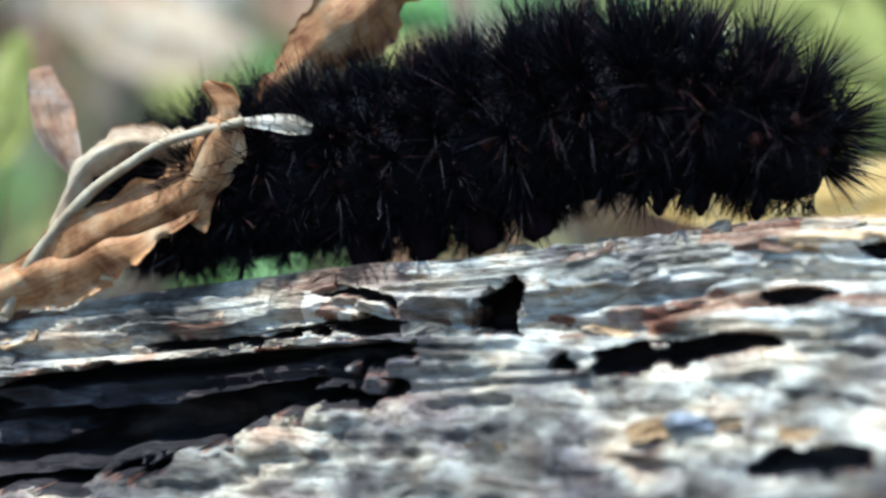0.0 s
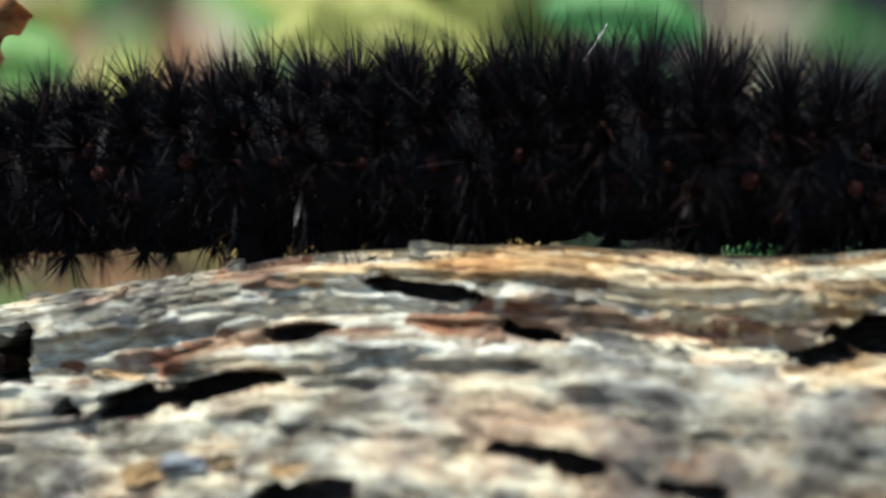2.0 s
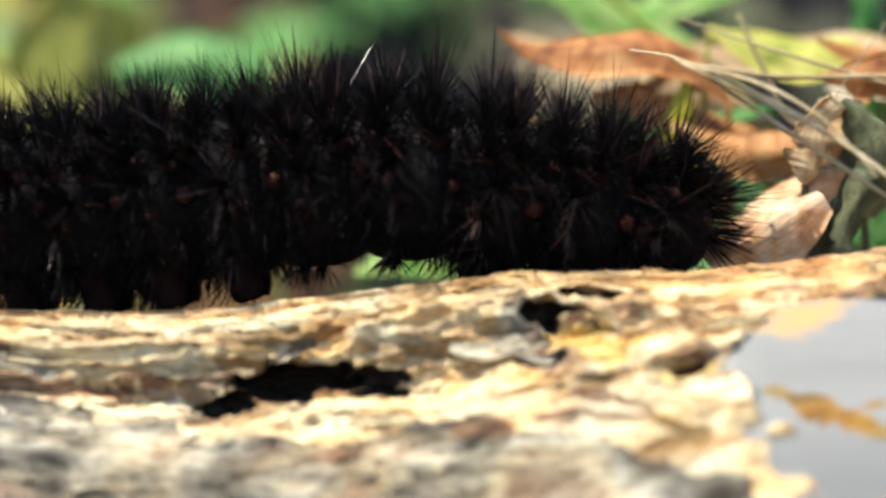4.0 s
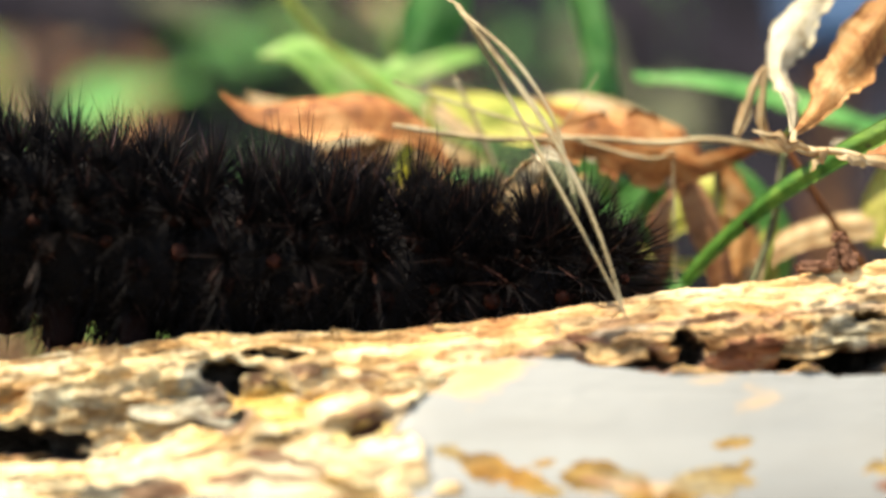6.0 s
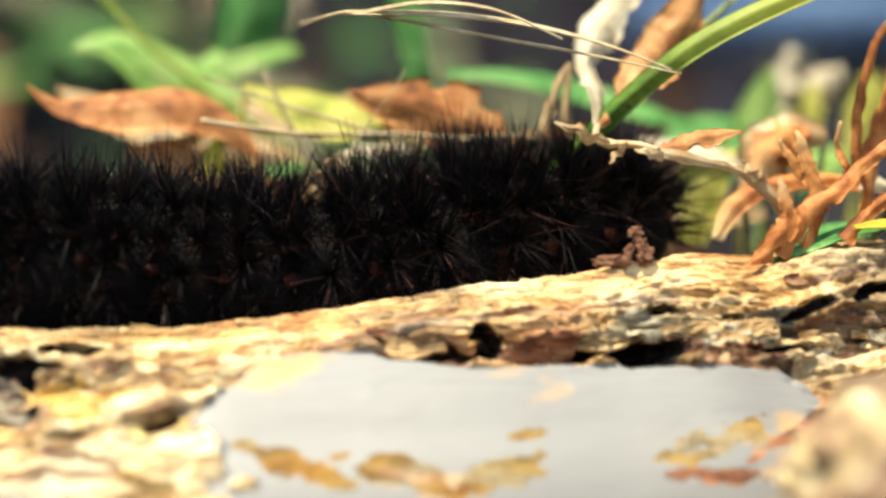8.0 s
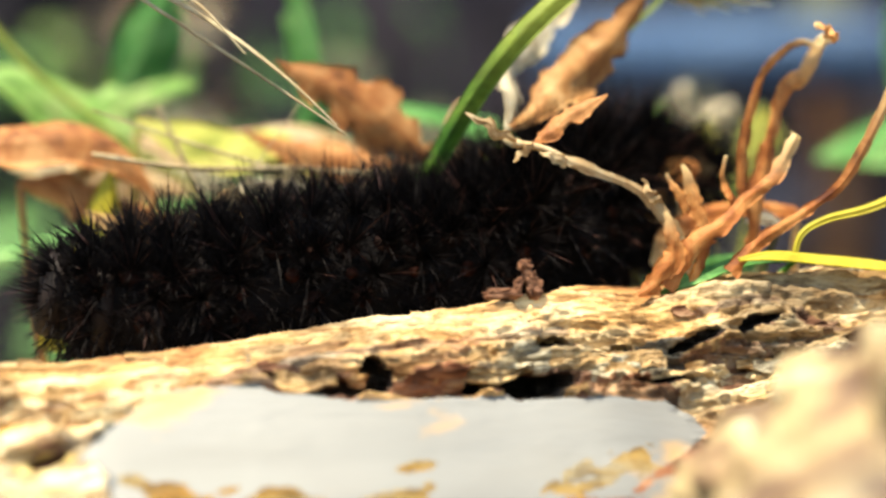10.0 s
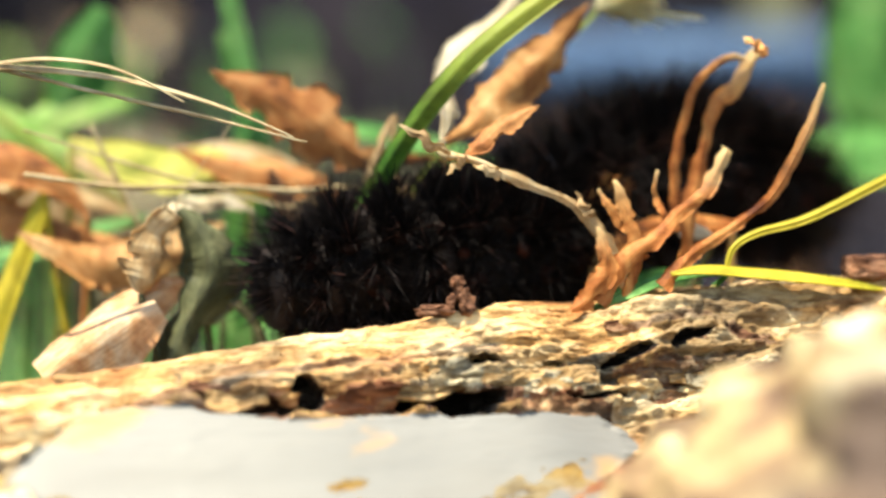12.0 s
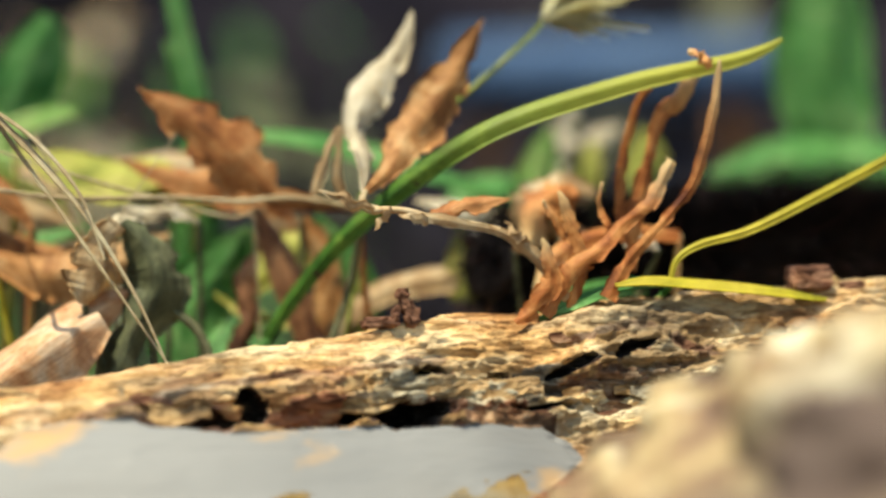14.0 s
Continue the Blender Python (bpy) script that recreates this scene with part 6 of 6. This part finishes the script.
HUMPS = [
    (0, 0.42, 0.75, 0.86, 0.90, 0.82, 0.72, 0.60, 0.45),
    (1, 0.56, 0.66, 0.76, 0.86, 0.88, 0.82, 0.61, 0.38),
    (1.5, -0.17, -0.02, 0.59, 0.84, 0.88, 0.85, 0.55, 0.32),
    (2, 0.20, 0.41, 0.51, 0.56, 0.66, 0.74, 0.74, 0.62),
    (2.5, 0.28, 0.47, 0.65, 0.78, 0.68, 0.55, 0.54, 0.54),
    (3, 0.22, 0.48, 0.61, 0.61, 0.64, 0.80, 0.78, 0.57),
    (4.2, 0.16, 0.42, 0.63, 0.66, 0.67, 0.66, 0.68, 0.63),
    (6.3, -0.10, 0.08, 0.25, 0.38, 0.60, 0.95, 0.95, 0.70),
    (7, -0.03, 0.12, 0.25, 0.32, 0.28, 0.36, 0.60, 0.60),
    (7.5, 0.02, 0.10, 0.18, 0.25, 0.30, 0.40, 0.50, 0.50),
    (8.6, 0.18, 0.35, 0.25, 0.15, 0.14, 0.18, 0.15, 0.20),
    (11, 0.85, 0.85, 0.60, 0.38, 0.45, 0.35, 0.15, 0.12),
    (12, 0.55, 0.90, 0.95, 0.90, 0.50, 0.35, 0.35, 0.15),
    (12.5, 0.85, 0.90, 0.90, 0.85, 0.75, 0.28, 0.35, 0.30),
    (13.5, 0.20, 0.22, 0.27, 0.30, 0.30, 0.35, 0.30, 0.20),
    (14, 0.10, 0.10, 0.10, 0.10, 0.10, 0.10, 0.10, 0.05),
]
HEAD_AT = [(0, -5.8), (0.6, -5.2), (0.9, -4.5), (1.2, -3.5), (2.0, -1.5), (2.5, -0.9), (3, 0.1), (3.6, 0.75), (4.2, 1.1), (6.3, 3.05), (6.6, 3.55), (7.5, 4.35), (8.7, 5.2), (10.8, 6.9), (11.5, 7.7), (12.5, 8.9), (14, 10.6)]
TAIL_AT = [(0, -10.6), (1, -9.8), (3, -7.4), (4.2, -5.8), (6.3, -3.2), (8.7, -0.4), (10.8, 2.55), (11, 2.85), (11.5, 3.5), (12, 3.7), (12.5, 4.1), (13, 4.65), (13.5, 5.15), (14, 6.1)]


def body_place(t, x, s):
    heights = [np.interp(s, ALONG, row[1:]) for row in HUMPS]
    lift = np.interp(t, [row[0] for row in HUMPS], heights) + 0.58 * (1 - np.interp(s * (SEG - 1), range(SEG), SIZES))
    near = np.mean([np.interp(x + d, LEVEL_X, LEVEL_Z) for d in (-0.8, -0.4, 0, 0.4, 0.8)])
    # the head bends down over the near side of the ridge for a moment
    lean = max(0.0, 1 - abs(t - 1.5) / 0.6) * (1 - step(0.06, 0.36, s))
    return Vector((x / 100, (np.interp(x, TRACK_X, TRACK_Y) - 0.8 * lean) / 100, (near + lift + 0.12 * lean) / 100))


def body_rows():
    """Poses of the animal and of each ring on it, four times a second."""
    whole, rings = [], [[] for _ in range(SEG)]
    for n in range(57):
        t = n * 0.25
        head = np.interp(t, *zip(*HEAD_AT))
        tail = np.interp(t, *zip(*TAIL_AT))
        places = []
        for k in range(SEG):
            s = k / (SEG - 1)
            beat = math.sin(2 * math.pi * (s * 1.6 + t * 0.9))
            p = body_place(t, head + (tail - head) * (s + 0.012 * beat), s)
            p.z += 0.0004 * beat
            places.append(p)
        base = places[SEG // 2] - Vector((0, 0, 0.0075))
        whole.append((t, Matrix.Translation(base)))
        for k, p in enumerate(places):
            d = (places[max(k - 1, 0)] - places[min(k + 1, SEG - 1)]).normalized()
            side = Vector((0, 0, 1)).cross(d).normalized()
            turn = Matrix((d, side, d.cross(side))).transposed().to_4x4()
            rings[k].append((t, Matrix.Translation(p - base) @ turn))
    return whole, rings


def motions():
    whole, rings = body_rows()
    walk(caterpillar, whole)
    for body, rows in zip(segments, rings):
        walk(body, rows)
    base = Matrix.Translation((0.0376, 0.0195, 0.0079))
    sway = [(0, -8), (4, -8), (6.6, -8), (7.5, 1), (8.7, 14), (10.8, 25), (11.2, 25), (12.5, 14), (13.0, 8), (13.4, 1), (14, 0)]
    walk(grass_blade, [(t, base @ pose(0, 0, 0, 0, -a, 0)) for t, a in sway])
    foot = Matrix.Translation((0.0575, 0.0025, 0.0118))
    lift = [(0, 0), (7.5, 0), (9.0, 6), (10.8, 11), (12.0, 11), (12.5, 10), (13, 5), (14, 0)]
    hold = Matrix.Translation((-0.0098, 0.0003, 0.0047))
    walk(bent_leaf, [(t, Matrix.Translation((-0.00008 * a, 0, 0.00003 * a)) @ hold @ pose(0, 0, 0, 0, -a, 0) @ hold.inverted()) for t, a in ((0, 0), (7.5, 0), (9.5, 25), (11, 36), (12.5, 30), (13.4, 22), (14, 0))])
    walk(dry_weed, [(t, foot @ pose(0.00004 * a, 0, 0.00006 * a, 0, a, 0)) for t, a in lift])
    straw = [(0, (0.0124, 0.0010, 0.0193), (0.0289, -0.0010, 0.0075)), (4.2, (0.0124, 0.0010, 0.0193), (0.0289, -0.0010, 0.0075)), (6.3, (0.0192, 0.0010, 0.0277), (0.0288, -0.0010, 0.0070)),
             (6.5, (0.0191, 0.0010, 0.0264), (0.0328, -0.0010, 0.0094)), (7, (0.0221, 0.0010, 0.0238), (0.0471, -0.0010, 0.0114)), (7.5, (0.0302, 0.0010, 0.0216), (0.0533, -0.0010, 0.0186)), (8, (0.0260, 0.0050, 0.0277), (0.0486, 0.0030, 0.0231)),
             (8.6, (0.0238, 0.0050, 0.0296), (0.0418, 0.0030, 0.0208)), (10.8, (0.0091, 0.0080, 0.0372), (0.0274, 0.0060, 0.0243)), (12, (0.0116, 0.0080, 0.0283), (0.0292, 0.0060, 0.0236)), (12.5, (0.0133, 0.0080, 0.0270), (0.0305, 0.0060, 0.0236)),
             (13.1, (0.0163, 0.0080, 0.0255), (0.0332, 0.0060, 0.0218)), (13.4, (0.0174, 0.0080, 0.0258), (0.0280, 0.0060, 0.0185)), (13.6, (0.0175, 0.0080, 0.0233), (0.0232, 0.0060, 0.0125)), (14, (0.0157, 0.0080, 0.0263), (0.0227, 0.0060, 0.0153))]
    rows = []
    for t, a, b in straw:
        d = (Vector(b) - Vector(a)).normalized()
        up = Vector((0, 1, 0)).cross(d).normalized() * -1
        rows.append((t, Matrix.Translation(a) @ Matrix((d, (up.cross(d)), up)).transposed().to_4x4()))
    walk(dry_straw, rows)
    drag = [(0, 0.0), (0.5, 0.0006), (0.9, 0.0045), (1.2, 0.0056), (2, 0.006), (14, 0.006)]
    tip = Matrix.Translation((0.0280, 0.0190, 0.0289))
    raised = [(0, 0.0251, 0.0201, 29.2), (4.2, 0.0251, 0.0201, 29.2), (6.5, 0.0251, 0.0201, 29.2), (7.0, 0.0239, 0.0247, 20.7), (7.5, 0.0262, 0.0229, 23.5), (8.5, 0.0263, 0.0249, 17.1), (11, 0.03, 0.03, 5.2), (12, 0.0292, 0.0296, 8.5), (12.5, 0.0297, 0.0292, 8.3), (13.5, 0.0289, 0.0292, 2.4), (14, 0.0278, 0.029, 0.0)]
    walk(lifted_leaf, [(t, Matrix.Translation((x, 0.0190, z)) @ pose(0, 0, 0, 0, -a, 0) @ tip.inverted()) for t, x, z, a in raised])
    hung = [(0, 0), (8.7, 0), (10.8, 0.9), (11.5, 1), (13.0, 1), (13.4, 0.6), (13.7, 0), (14, 0)]
    walk(hung_leaf, [(t, Matrix.Translation((-0.0032 * d, 0.001 * d, 0.0027 * d))) for t, d in hung])
    push = [(0, 0), (7.4, 0), (8.0, 0.0026), (8.5, 0.0050), (9.5, 0.0068), (14, 0.0072)]
    walk(pushed_leaf, [(t, Matrix.Translation((d, 0.2 * d, 0.1 * d))) for t, d in push])
    root = Matrix.Translation((0.0609, 0.0000, 0.0098))
    bend = [(0, 10), (8, 12), (10.8, 14), (12.1, 13), (12.5, -9), (12.8, 0), (14, 0)]
    walk(swung_strip, [(t, root @ pose(0, 0, 0, 0, a, 0) @ root.inverted()) for t, a in bend])
    walk(leaf_clump, [(t, Matrix.Translation((d, 0, 0.2 * d))) for t, d in drag])


motions()
